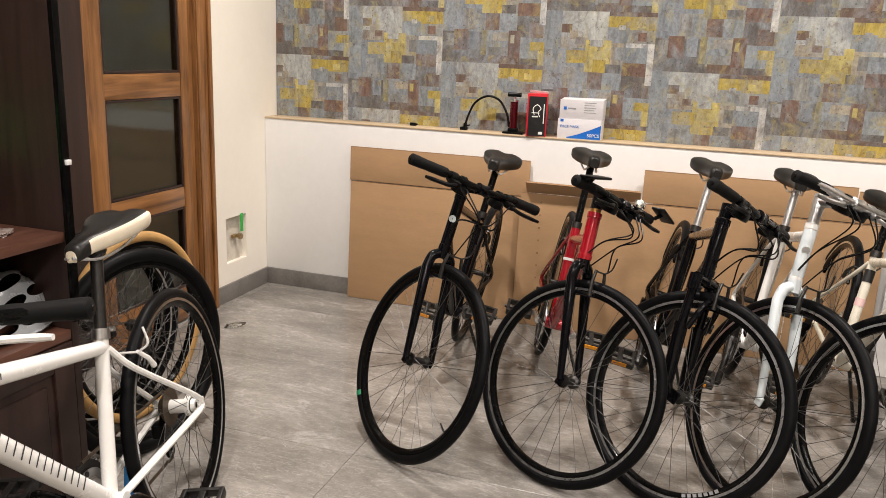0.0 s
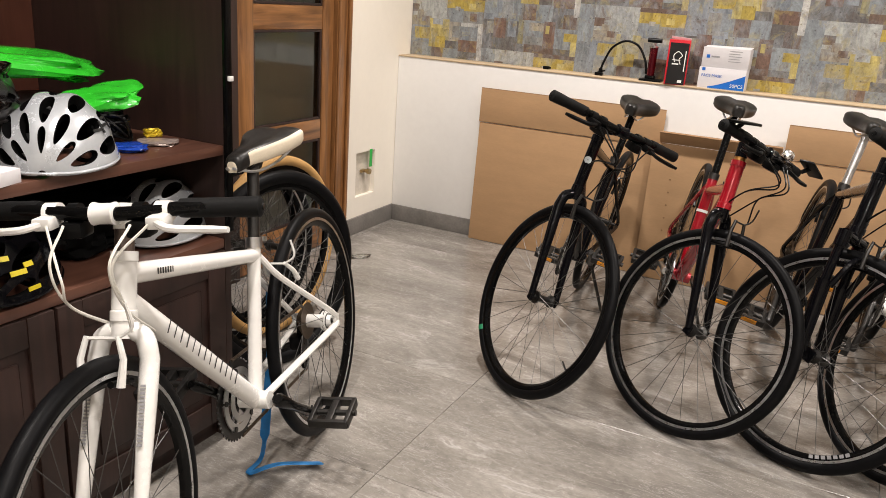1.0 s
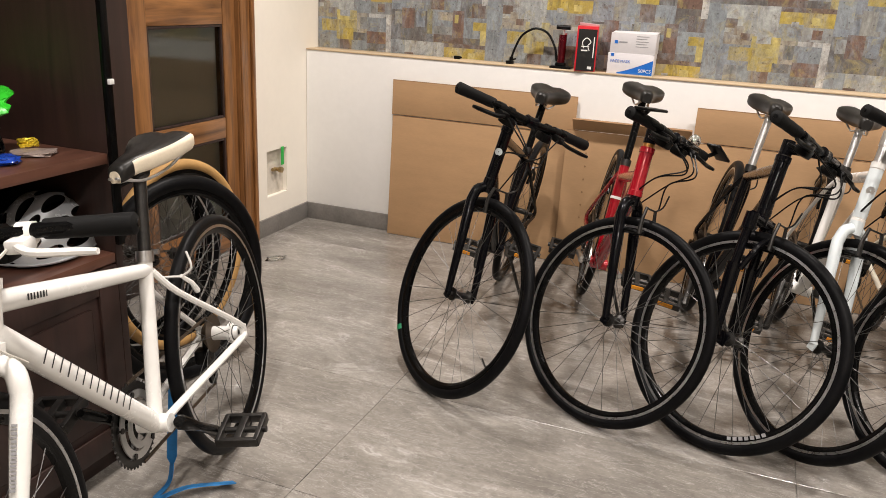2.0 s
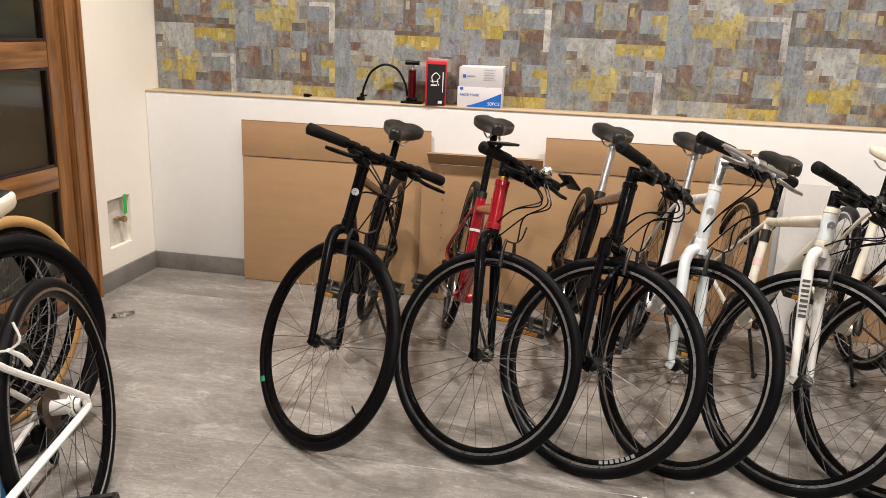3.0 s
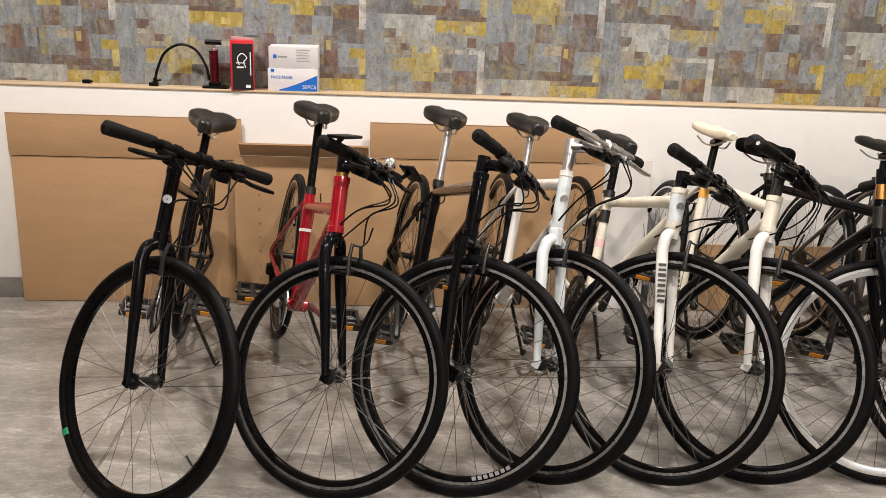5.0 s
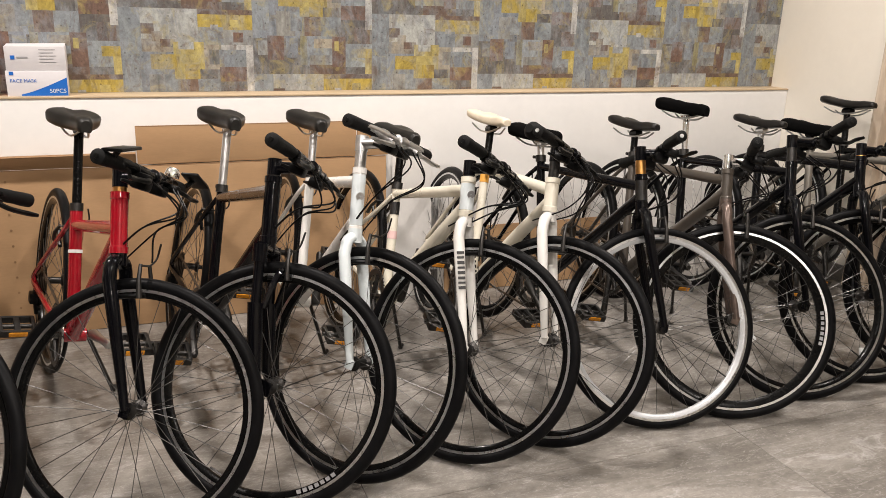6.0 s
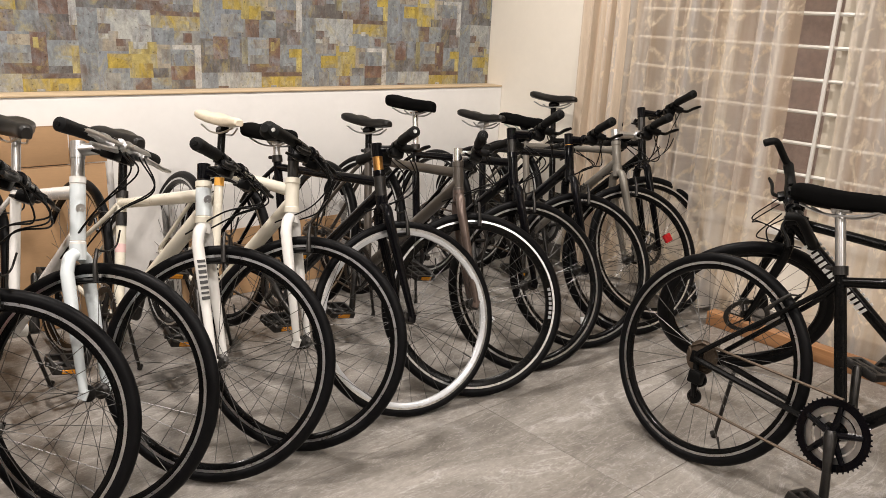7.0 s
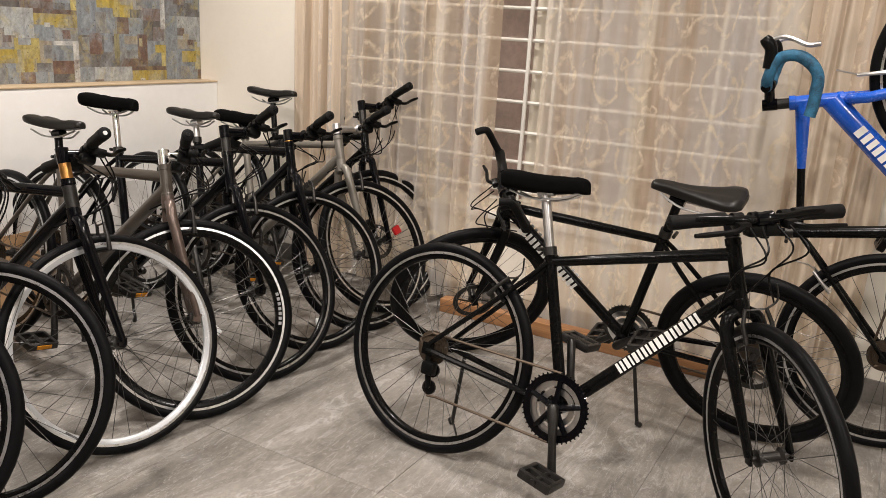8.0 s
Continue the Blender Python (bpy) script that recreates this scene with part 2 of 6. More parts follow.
MAT = {}
MAT["floor"] = floor_material()
MAT["grout"] = simple("grey_grout", (0.34, 0.33, 0.31), 0.9)
MAT["wall_paint"] = simple("cream_wall_paint", (0.84, 0.79, 0.70), 0.75, var=0.03, scale=3, bumpy=0.05)
MAT["white_paint"] = simple("white_wall_paint", (0.78, 0.77, 0.75), 0.7, var=0.04, scale=3, bumpy=0.05)
MAT["grey_paint"] = simple("pale_grey_wall_paint", (0.60, 0.60, 0.57), 0.75, var=0.03, scale=3, bumpy=0.05)
MAT["skirting"] = simple("grey_tile_skirting", (0.18, 0.168, 0.155), 0.4, var=0.3, scale=9)
MAT["ledge"] = simple("tan_ledge_board", (0.52, 0.40, 0.26), 0.5, var=0.15, scale=20, stretch=(0.3, 3, 3))
MAT["paper"] = wallpaper_material()
MAT["card"] = simple("brown_corrugated_cardboard", (0.40, 0.245, 0.125), 0.8, var=0.10, scale=5, bumpy=0.08, stretch=(1, 1, 4))
MAT["card_dark"] = simple("cardboard_flute_edge", (0.27, 0.16, 0.08), 0.9, var=0.2, scale=60)
MAT["oak"] = wood_material("stained_oak", (0.095, 0.038, 0.012), (0.33, 0.15, 0.052), 0.3, 2)
MAT["oak_h"] = wood_material("stained_oak_rail", (0.095, 0.038, 0.012), (0.33, 0.15, 0.052), 0.3, 1)
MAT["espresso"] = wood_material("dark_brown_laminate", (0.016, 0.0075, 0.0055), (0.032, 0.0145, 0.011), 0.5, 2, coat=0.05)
MAT["shelf"] = wood_material("red_brown_laminate", (0.07, 0.028, 0.018), (0.125, 0.055, 0.036), 0.35, 1)
MAT["plank"] = wood_material("orange_pine_plank", (0.20, 0.085, 0.03), (0.40, 0.20, 0.085), 0.5, 1)
MAT["sheer"] = sheer_material()
MAT["drape"] = simple("beige_drape", (0.60, 0.50, 0.39), 0.85, var=0.12, scale=14, bumpy=0.15, stretch=(3, 3, 0.4))
MAT["glass"] = glass_material("window_glass")
MAT["door_glass"] = glass_material("door_glass", (0.62, 0.66, 0.62), 0.05)
MAT["grille"] = simple("white_enamel_grille", (0.80, 0.78, 0.73), 0.4, var=0.05)
MAT["alu"] = simple("brown_window_frame", (0.16, 0.11, 0.08), 0.45)
MAT["rubber"] = simple("black_tyre_rubber", (0.0045, 0.0045, 0.005), 0.42, var=0.35, scale=25, bumpy=0.15, spec=0.08)
MAT["tan_rubber"] = simple("tan_sidewall", (0.42, 0.24, 0.08), 0.7, var=0.15)
MAT["black"] = simple("black_gloss_paint", (0.003, 0.003, 0.004), 0.12, var=0.3, scale=12, coat=0.16, spec=0.12)
MAT["black_matte"] = simple("satin_black_paint", (0.0035, 0.0035, 0.0035), 0.2, var=0.3, scale=12, spec=0.10, coat=0.06)
MAT["plastic"] = simple("black_plastic", (0.0045, 0.0045, 0.0045), 0.3, var=0.25, scale=30, bumpy=0.1, spec=0.13)
MAT["grip"] = simple("grey_black_grip_rubber", (0.007, 0.007, 0.007), 0.6, var=0.3, scale=60, bumpy=0.5, spec=0.12)
MAT["vinyl"] = simple("worn_black_saddle_vinyl", (0.011, 0.010, 0.009), 0.38, var=0.35, scale=25, bumpy=0.2, spec=0.3)
MAT["gel"] = simple("black_stretch_cover", (0.003, 0.003, 0.003), 0.95, var=0.3, scale=40, bumpy=0.3, spec=0.05)
MAT["cream_vinyl"] = simple("cream_saddle_vinyl", (0.66, 0.58, 0.45), 0.45, var=0.1, scale=25, bumpy=0.15)
MAT["silver"] = simple("brushed_aluminium", (0.60, 0.60, 0.60), 0.3, 1.0, var=0.12, scale=40)
MAT["track"] = simple("machined_brake_track", (0.70, 0.71, 0.73), 0.28, 1.0, var=0.12, scale=50)
MAT["chrome"] = simple("polished_chrome", (0.75, 0.75, 0.76), 0.1, 1.0, var=0.06)
MAT["steel_dark"] = simple("dark_steel", (0.05, 0.048, 0.046), 0.38, 0.9, var=0.3, scale=40)
MAT["spoke"] = simple("steel_spoke", (0.10, 0.098, 0.095), 0.38, 0.9, var=0.4, scale=9)
MAT["chain"] = simple("oiled_chain", (0.10, 0.075, 0.055), 0.5, 0.8, var=0.4, scale=200)
MAT["white"] = simple("white_gloss_paint", (0.78, 0.77, 0.74), 0.25, var=0.04, scale=10, coat=0.4)
MAT["white_rim"] = simple("silver_white_rim_lacquer", (0.58, 0.60, 0.62), 0.25, 0.15, var=0.08, coat=0.3)
MAT["pearl"] = simple("pale_blue_white_paint", (0.66, 0.72, 0.74), 0.25, var=0.05, scale=10, coat=0.4)
MAT["cream"] = simple("cream_gloss_paint", (0.72, 0.68, 0.57), 0.28, var=0.05, scale=10, coat=0.4)
MAT["red"] = simple("candy_red_paint", (0.34, 0.004, 0.014), 0.2, 0.15, var=0.15, scale=10, coat=0.7)
MAT["grey_frame"] = simple("taupe_frame_paint", (0.075, 0.063, 0.052), 0.33, 0.3, var=0.1, coat=0.3)
MAT["olive_frame"] = simple("silver_grey_frame_paint", (0.20, 0.185, 0.16), 0.35, 0.4, var=0.1, coat=0.3)
MAT["dark_brown"] = simple("dark_brown_frame_paint", (0.045, 0.028, 0.02), 0.25, 0.2, var=0.2, coat=0.4)
MAT["brown_fork"] = simple("worn_brown_grey_fork", (0.14, 0.105, 0.09), 0.3, 0.6, var=0.3, scale=15)
MAT["blue"] = simple("bright_blue_paint", (0.008, 0.10, 0.58), 0.25, var=0.08, coat=0.6)
MAT["blue_tape"] = simple("mottled_blue_bar_tape", (0.02, 0.11, 0.20), 0.7, var=0.8, scale=45, bumpy=0.3)
MAT["copper"] = simple("copper_anodised_spacer", (0.62, 0.32, 0.10), 0.3, 1.0, var=0.1)
MAT["amber"] = simple("amber_reflector", (0.75, 0.30, 0.02), 0.25, var=0.2, scale=80)
MAT["red_lens"] = simple("red_reflector", (0.55, 0.01, 0.015), 0.25, var=0.15, scale=80)
MAT["clear_lens"] = simple("clear_reflector", (0.72, 0.74, 0.74), 0.2, var=0.1, scale=80)
MAT["mark_white"] = simple("white_lettering", (0.80, 0.80, 0.78), 0.4, var=0.03)
MAT["mark_black"] = simple("black_lettering", (0.012, 0.012, 0.012), 0.4, var=0.1)
MAT["label_orange"] = simple("orange_label", (0.72, 0.36, 0.06), 0.4, var=0.06)
MAT["label_pink"] = simple("pale_pink_label", (0.70, 0.48, 0.46), 0.45, var=0.06)
MAT["mark_grey"] = simple("grey_lettering", (0.3, 0.3, 0.31), 0.4, var=0.1)
MAT["green_tape"] = simple("green_tape", (0.01, 0.20, 0.085), 0.5, var=0.2)
MAT["cable_white"] = simple("white_cable_housing", (0.66, 0.64, 0.58), 0.4)


# ---- mesh helpers ----
def mesh_from(bm, name, mats, smooth=True):
    me = bpy.data.meshes.new(name)
    bmesh.ops.recalc_face_normals(bm, faces=bm.faces)
    bm.to_mesh(me)
    bm.free()
    for m in (mats if isinstance(mats, (list, tuple)) else [mats]):
        me.materials.append(m)
    if smooth:
        me.shade_smooth()
        me.set_sharp_from_angle(angle=radians(38))
    return me


def part(name, bm, material, parent, label="", smooth=True):
    """Links a bmesh (or a mesh) as one object under a thing or a part."""
    me = bm if isinstance(bm, bpy.types.Mesh) else mesh_from(bm, name, material, smooth)
    ob = new(name, me)
    ob.parent = parent
    if label:
        ob["label"] = label
    return ob


def thing(name, label, category, group="", kind="", m=None):
    e = new(name, None)
    e.empty_display_size = 0.05
    if m is not None:
        e.matrix_world = m
    return tagged(e, label, category, group, kind)


def tube(bm, pts, r, n=10, cap=True, mi=0):
    """A round tube swept along points; r is one radius or one for each point."""
    pts = [Vector(p) for p in pts]
    rs = r if isinstance(r, (list, tuple)) else [r] * len(pts)
    rings, ref = [], None
    for i, p in enumerate(pts):
        d = (pts[min(i + 1, len(pts) - 1)] - pts[max(i - 1, 0)]).normalized()
        if ref is None:
            ref = Vector((0, 1, 0)) if abs(d.y) < 0.9 else Vector((1, 0, 0))
        u = (ref - d * ref.dot(d)).normalized()
        ref = u
        v = d.cross(u)
        rings.append([bm.verts.new(p + (u * math.cos(2 * math.pi * k / n) + v * math.sin(2 * math.pi * k / n)) * rs[i]) for k in range(n)])
    for a, b in zip(rings, rings[1:]):
        for k in range(n):
            f = bm.faces.new((a[k], a[(k + 1) % n], b[(k + 1) % n], b[k]))
            f.material_index = mi
    if cap:
        bm.faces.new(rings[0][::-1]).material_index = mi
        bm.faces.new(rings[-1]).material_index = mi
    return bm


def curve_pts(ctrl, n=14):
    """A smooth line through control points (Catmull-Rom)."""
    c = [Vector(p) for p in ctrl]
    c = [2 * c[0] - c[1], *c, 2 * c[-1] - c[-2]]
    out = []
    for i in range(1, len(c) - 2):
        for k in range(n):
            t = k / n
            a, b, d, e = c[i - 1], c[i], c[i + 1], c[i + 2]
            out.append(0.5 * ((2 * b) + (d - a) * t + (2 * a - 5 * b + 4 * d - e) * t * t + (3 * b - a - 3 * d + e) * t ** 3))
    out.append(c[-2])
    return out


def lathe(bm, prof, n=48, axis="y", centre=(0, 0, 0), close=True):
    """Turns a profile of (radius, offset along the axis) round the axis."""
    rings = []
    c = Vector(centre)
    for k in range(n):
        a = 2 * math.pi * k / n
        ring = []
        for r, o in prof:
            # the reddish light on the back panel is put into its wood colours
            if axis == "y":
                ring.append(bm.verts.new(c + Vector((r * math.cos(a), o, r * math.sin(a)))))
            elif axis == "z":
                ring.append(bm.verts.new(c + Vector((r * math.cos(a), r * math.sin(a), o))))
            else:
                ring.append(bm.verts.new(c + Vector((o, r * math.cos(a), r * math.sin(a)))))
        rings.append(ring)
    q = len(prof)
    for k in range(n):
        a, b = rings[k], rings[(k + 1) % n]
        for i in range(q if close else q - 1):
            bm.faces.new((a[i], a[(i + 1) % q], b[(i + 1) % q], b[i]))
    return bm


def box(bm, lo, hi, bevel=0.0, m=None, seg=2):
    r = bmesh.ops.create_cube(bm, size=1.0)
    vs = r["verts"]
    lo, hi = Vector(lo), Vector(hi)
    for v in vs:
        v.co = Vector(((v.co[i] + 0.5) * (hi[i] - lo[i]) + lo[i]) for i in range(3))
    if bevel:
        es = list({e for v in vs for e in v.link_edges})
        rr = bmesh.ops.bevel(bm, geom=es, offset=bevel, segments=seg, affect="EDGES", profile=0.6)
        vs = list({v for f in rr["faces"] for v in f.verts} | {v for v in vs if v.is_valid})
    if m is not None:
        for v in vs:
            v.co = m @ v.co
    return bm


def block(name, lo, hi, mat, label, category, bevel=0.003, kind="structure", parent=None):
    bm = bmesh.new()
    box(bm, lo, hi, bevel)
    ob = new(name, mesh_from(bm, name, mat))
    if parent:
        ob.parent = parent
        return ob
    return tagged(ob, label, category, kind=kind)


# ---- structure ----
T = 0.16
def wall_with_holes(name, axis, at0, at1, a0, a1, z0, z1, holes, mat, label):
    """A wall from a0 to a1 along y (axis x) or x (axis y), between at0 and at1, with openings (a, b, za, zb) through it."""
    bm = bmesh.new()
    cuts = sorted({a0, a1, *[h[0] for h in holes], *[h[1] for h in holes]})
    zs = sorted({z0, z1, *[h[2] for h in holes], *[h[3] for h in holes]})
    solid = lambda a, z: a0 < a < a1 and z0 < z < z1 and not any(h[0] < a < h[1] and h[2] < z < h[3] for h in holes)
    P = (lambda d, a, z: (d, a, z)) if axis == "x" else (lambda d, a, z: (a, d, z))
    vs = {}
    def v(*k):
        if k not in vs:
            vs[k] = bm.verts.new(P(*k))
        return vs[k]
    for a, b in zip(cuts, cuts[1:]):
        for c, d in zip(zs, zs[1:]):
            am, zm = (a + b) / 2, (c + d) / 2
            if not solid(am, zm):
                continue
            for w in (at0, at1):
                bm.faces.new((v(w, a, c), v(w, b, c), v(w, b, d), v(w, a, d)))
            ia, ib = cuts.index(a), cuts.index(b)
            ic, idd = zs.index(c), zs.index(d)
            if ia == 0 or not solid((cuts[ia - 1] + a) / 2, zm):
                bm.faces.new((v(at0, a, c), v(at1, a, c), v(at1, a, d), v(at0, a, d)))
            if ib == len(cuts) - 1 or not solid((cuts[ib + 1] + b) / 2, zm):
                bm.faces.new((v(at0, b, c), v(at1, b, c), v(at1, b, d), v(at0, b, d)))
            if ic == 0 or not solid(am, (zs[ic - 1] + c) / 2):
                bm.faces.new((v(at0, a, c), v(at1, a, c), v(at1, b, c), v(at0, b, c)))
            if idd == len(zs) - 1 or not solid(am, (zs[idd + 1] + d) / 2):
                bm.faces.new((v(at0, a, d), v(at1, a, d), v(at1, b, d), v(at0, b, d)))
    return tagged(new(name, mesh_from(bm, name, mat, False)), label, "wall", kind="structure")


DOOR_Y0, DOOR_Y1, DOOR_H = 2.10, 3.155, 2.12
WIN = (0.92, 2.92, 0.46, 2.32)
SOCK = (3.325, 3.505, 0.19, 0.42)
wall_with_holes("wall_west", "x", WALL_L - T, WALL_L, WALL_S - T, 3.98, 0, CEIL, [(DOOR_Y0, DOOR_Y1, 0.0, DOOR_H), SOCK], MAT["wall_paint"], "cream painted plaster wall with a glazed door")
wall_with_holes("wall_east", "x", WALL_R, WALL_R + T, WALL_S - T, 3.98, 0, CEIL, [WIN], MAT["wall_paint"], "cream painted plaster wall with a curtained window")
block("wall_south", (WALL_L + 0.002, WALL_S - T, 0), (WALL_R - 0.002, WALL_S, CEIL), MAT["wall_paint"], "plain cream painted plaster wall", "wall")
block("wall_north", (WALL_L + 0.002, 3.823, 0), (WALL_R - 0.002, 3.98, CEIL), MAT["white_paint"], "back wall behind the patchwork wallpaper", "wall")
block("low_wall", (WALL_L + 0.002, WALL_B, 0), (WALL_R - 0.002, 3.82, LEDGE - 0.008), MAT["white_paint"], "white painted low wall under a ledge", "wall")
block("ledge", (WALL_L + 0.002, WALL_B - 0.004, LEDGE - 0.008), (WALL_R - 0.002, 3.82, LEDGE), MAT["ledge"], "narrow tan board ledge on the low wall", "ledge")
block("ceiling", (WALL_L - T, WALL_S - T, CEIL), (WALL_R + T, 3.98, CEIL + 0.12), MAT["white_paint"], "plain white painted ceiling", "ceiling")
floor = block("floor", (WALL_L - T - 0.9, WALL_S - T, -0.12), (WALL_R + T, 3.98, -0.004), MAT["grout"], "grey marbled porcelain tile floor", "floor", 0.0)

# skirting of cut tile
sk = block("baseboard_north", (WALL_L + 0.012, WALL_B - 0.012, 0), (WALL_R - 0.012, WALL_B - 0.0005, 0.088), MAT["skirting"], "grey tile skirting along the low wall", "baseboard", 0.002)
block("baseboard_west", (WALL_L + 0.0005, DOOR_Y1 + 0.075, 0), (WALL_L + 0.012, WALL_B - 0.0005, 0.088), MAT["skirting"], "grey tile skirting beside the door", "baseboard", 0.002)
block("baseboard_east", (WALL_R - 0.012, WALL_S + 0.01, 0), (WALL_R - 0.0005, WALL_B - 0.014, 0.088), MAT["skirting"], "grey tile skirting under the window", "baseboard", 0.002)


PAPER_X, PAPER_Z, PAPER_W = -1.882, 1.22, 0.503
def build_wallpaper():
    """One printed drop, repeated along the wall with a half drop between the strips."""
    rng = random.Random(11)
    N, W = 52, PAPER_W
    cell = W / N
    pal = {"blue": (0.215, 0.24, 0.27), "steel": (0.225, 0.25, 0.265), "grey": (0.23, 0.23, 0.215), "pale": (0.37, 0.38, 0.365), "mustard": (0.42, 0.32, 0.065), "ochre": (0.44, 0.365, 0.13),
           "brown": (0.15, 0.10, 0.075), "slate": (0.125, 0.115, 0.108), "rust": (0.165, 0.10, 0.075), "white": (0.46, 0.455, 0.435), "olive": (0.22, 0.20, 0.11), "tan": (0.32, 0.285, 0.225)}
    grid = [[pal["grey"]] * N for _ in range(N)]

    def put(x, y, w, h, c):
        """A plate: x across the strip, y down from the top of the pale board, in 26ths of a repeat."""
        k = rng.uniform(0.9, 1.1)
        c = tuple(min(1, v * k) for v in pal[c])
        xa, xb, ya, yb = round(2 * x), round(2 * (x + w)), round(2 * y), round(2 * (y + h))
        for i in range(xa, xb):
            for j in range(ya, yb):
                grid[(-1 - j) % N][i % N] = c
    put(0, 8, 10, 11, "blue"); put(0, 9, 3.5, 8, "steel"); put(5, 13, 4, 5, "grey"); put(8, 13, 2.5, 4, "steel")
    put(0, 0, 15, 6.5, "pale"); put(0, 0, 4, 9, "steel"); put(4, 6, 6.5, 2.5, "tan"); put(4, 3, 2.5, 2, "brown"); put(6, 4.5, 2, 2, "tan"); put(7.5, 6, 2, 1.5, "brown")
    put(15, 0, 11, 1, "brown"); put(15, 1, 5, 2.5, "mustard"); put(20, 1, 6, 3, "mustard"); put(21.5, 2, 2, 1.5, "ochre"); put(15, 3.5, 5, 3.5, "steel"); put(17.5, 3, 1.5, 1.2, "white")
    put(20, 4, 6, 3, "grey"); put(22, 4.5, 2, 2, "rust"); put(10, 6.5, 6, 3, "ochre"); put(11, 6.5, 3, 1.5, "pale"); put(10, 9, 6.5, 5, "ochre"); put(12, 11, 3, 3, "mustard"); put(16, 7, 3, 5, "tan"); put(17, 8, 2, 3, "grey")
    put(5.5, 9, 5, 3, "mustard"); put(19, 8, 5.5, 5, "steel"); put(20, 9, 2, 3, "blue"); put(19, 11.5, 5.5, 3, "rust")
    put(15, 12, 3.5, 2.2, "slate"); put(11, 14, 3.5, 4, "brown"); put(14.5, 14.2, 4.5, 4, "steel"); put(19, 14.5, 6.5, 5.5, "slate"); put(22, 16, 3.5, 4, "brown")
    put(0, 18.5, 13, 7.5, "slate"); put(3, 18, 3.5, 5, "rust"); put(7, 18.5, 2.5, 4, "blue"); put(10, 18, 1.6, 6, "olive"); put(1, 19, 2, 3, "grey")
    put(11.5, 18, 7.5, 6.5, "steel"); put(13, 18.5, 4, 2, "tan"); put(12, 22, 5, 2.5, "grey"); put(12, 24, 9, 2, "brown"); put(17, 18, 3, 6.5, "rust"); put(17.5, 19, 1.2, 2, "ochre")
    put(19.8, 19.5, 6.2, 5, "steel"); put(22.5, 20.5, 3.5, 2, "mustard"); put(24.5, 22.5, 1.5, 3.5, "ochre"); put(20, 24.5, 4.5, 1.5, "slate")
    put(19.5, 7, 6.5, 1, "white"); put(24.5, 7, 1.5, 9.5, "white")
    x0, x1, z0, z1 = WALL_L + 0.004, WALL_R - 0.004, LEDGE + 0.001, 2.62
    verts, faces, cols = [], [], []
    for s in range(-1, int((x1 - x0) / W) + 2):
        drop = PAPER_Z + (0.0 if s % 2 == 0 else W / 2)
        for i in range(N):
            xa, xb = max(x0, PAPER_X + s * W + i * cell), min(x1, PAPER_X + s * W + (i + 1) * cell)
            if xb - xa < 1e-5:
                continue
            for k in range(math.floor((z0 - drop) / cell), math.ceil((z1 - drop) / cell)):
                a, b, n = max(drop + k * cell, z0), min(drop + (k + 1) * cell, z1), len(verts)
                if b - a < 1e-5:
                    continue
                verts += [(xa, 3.8195, a), (xb, 3.8195, a), (xb, 3.8195, b), (xa, 3.8195, b)]
                faces.append((n, n + 1, n + 2, n + 3))
                cols.append(grid[k % N][i])
    me = bpy.data.meshes.new("wallpaper")
    me.from_pydata(verts, [], faces)
    layer = me.color_attributes.new("print", "FLOAT_COLOR", "CORNER")
    flat = []
    for c in cols:
        flat += [*c, 1.0] * 4
    layer.data.foreach_set("color", flat)
    me.materials.append(MAT["paper"])
    ob = new("wallpaper", me)
    tagged(ob, "patchwork wallpaper in mustard, blue-grey, brown and white", "wallpaper", kind="structure")
build_wallpaper()


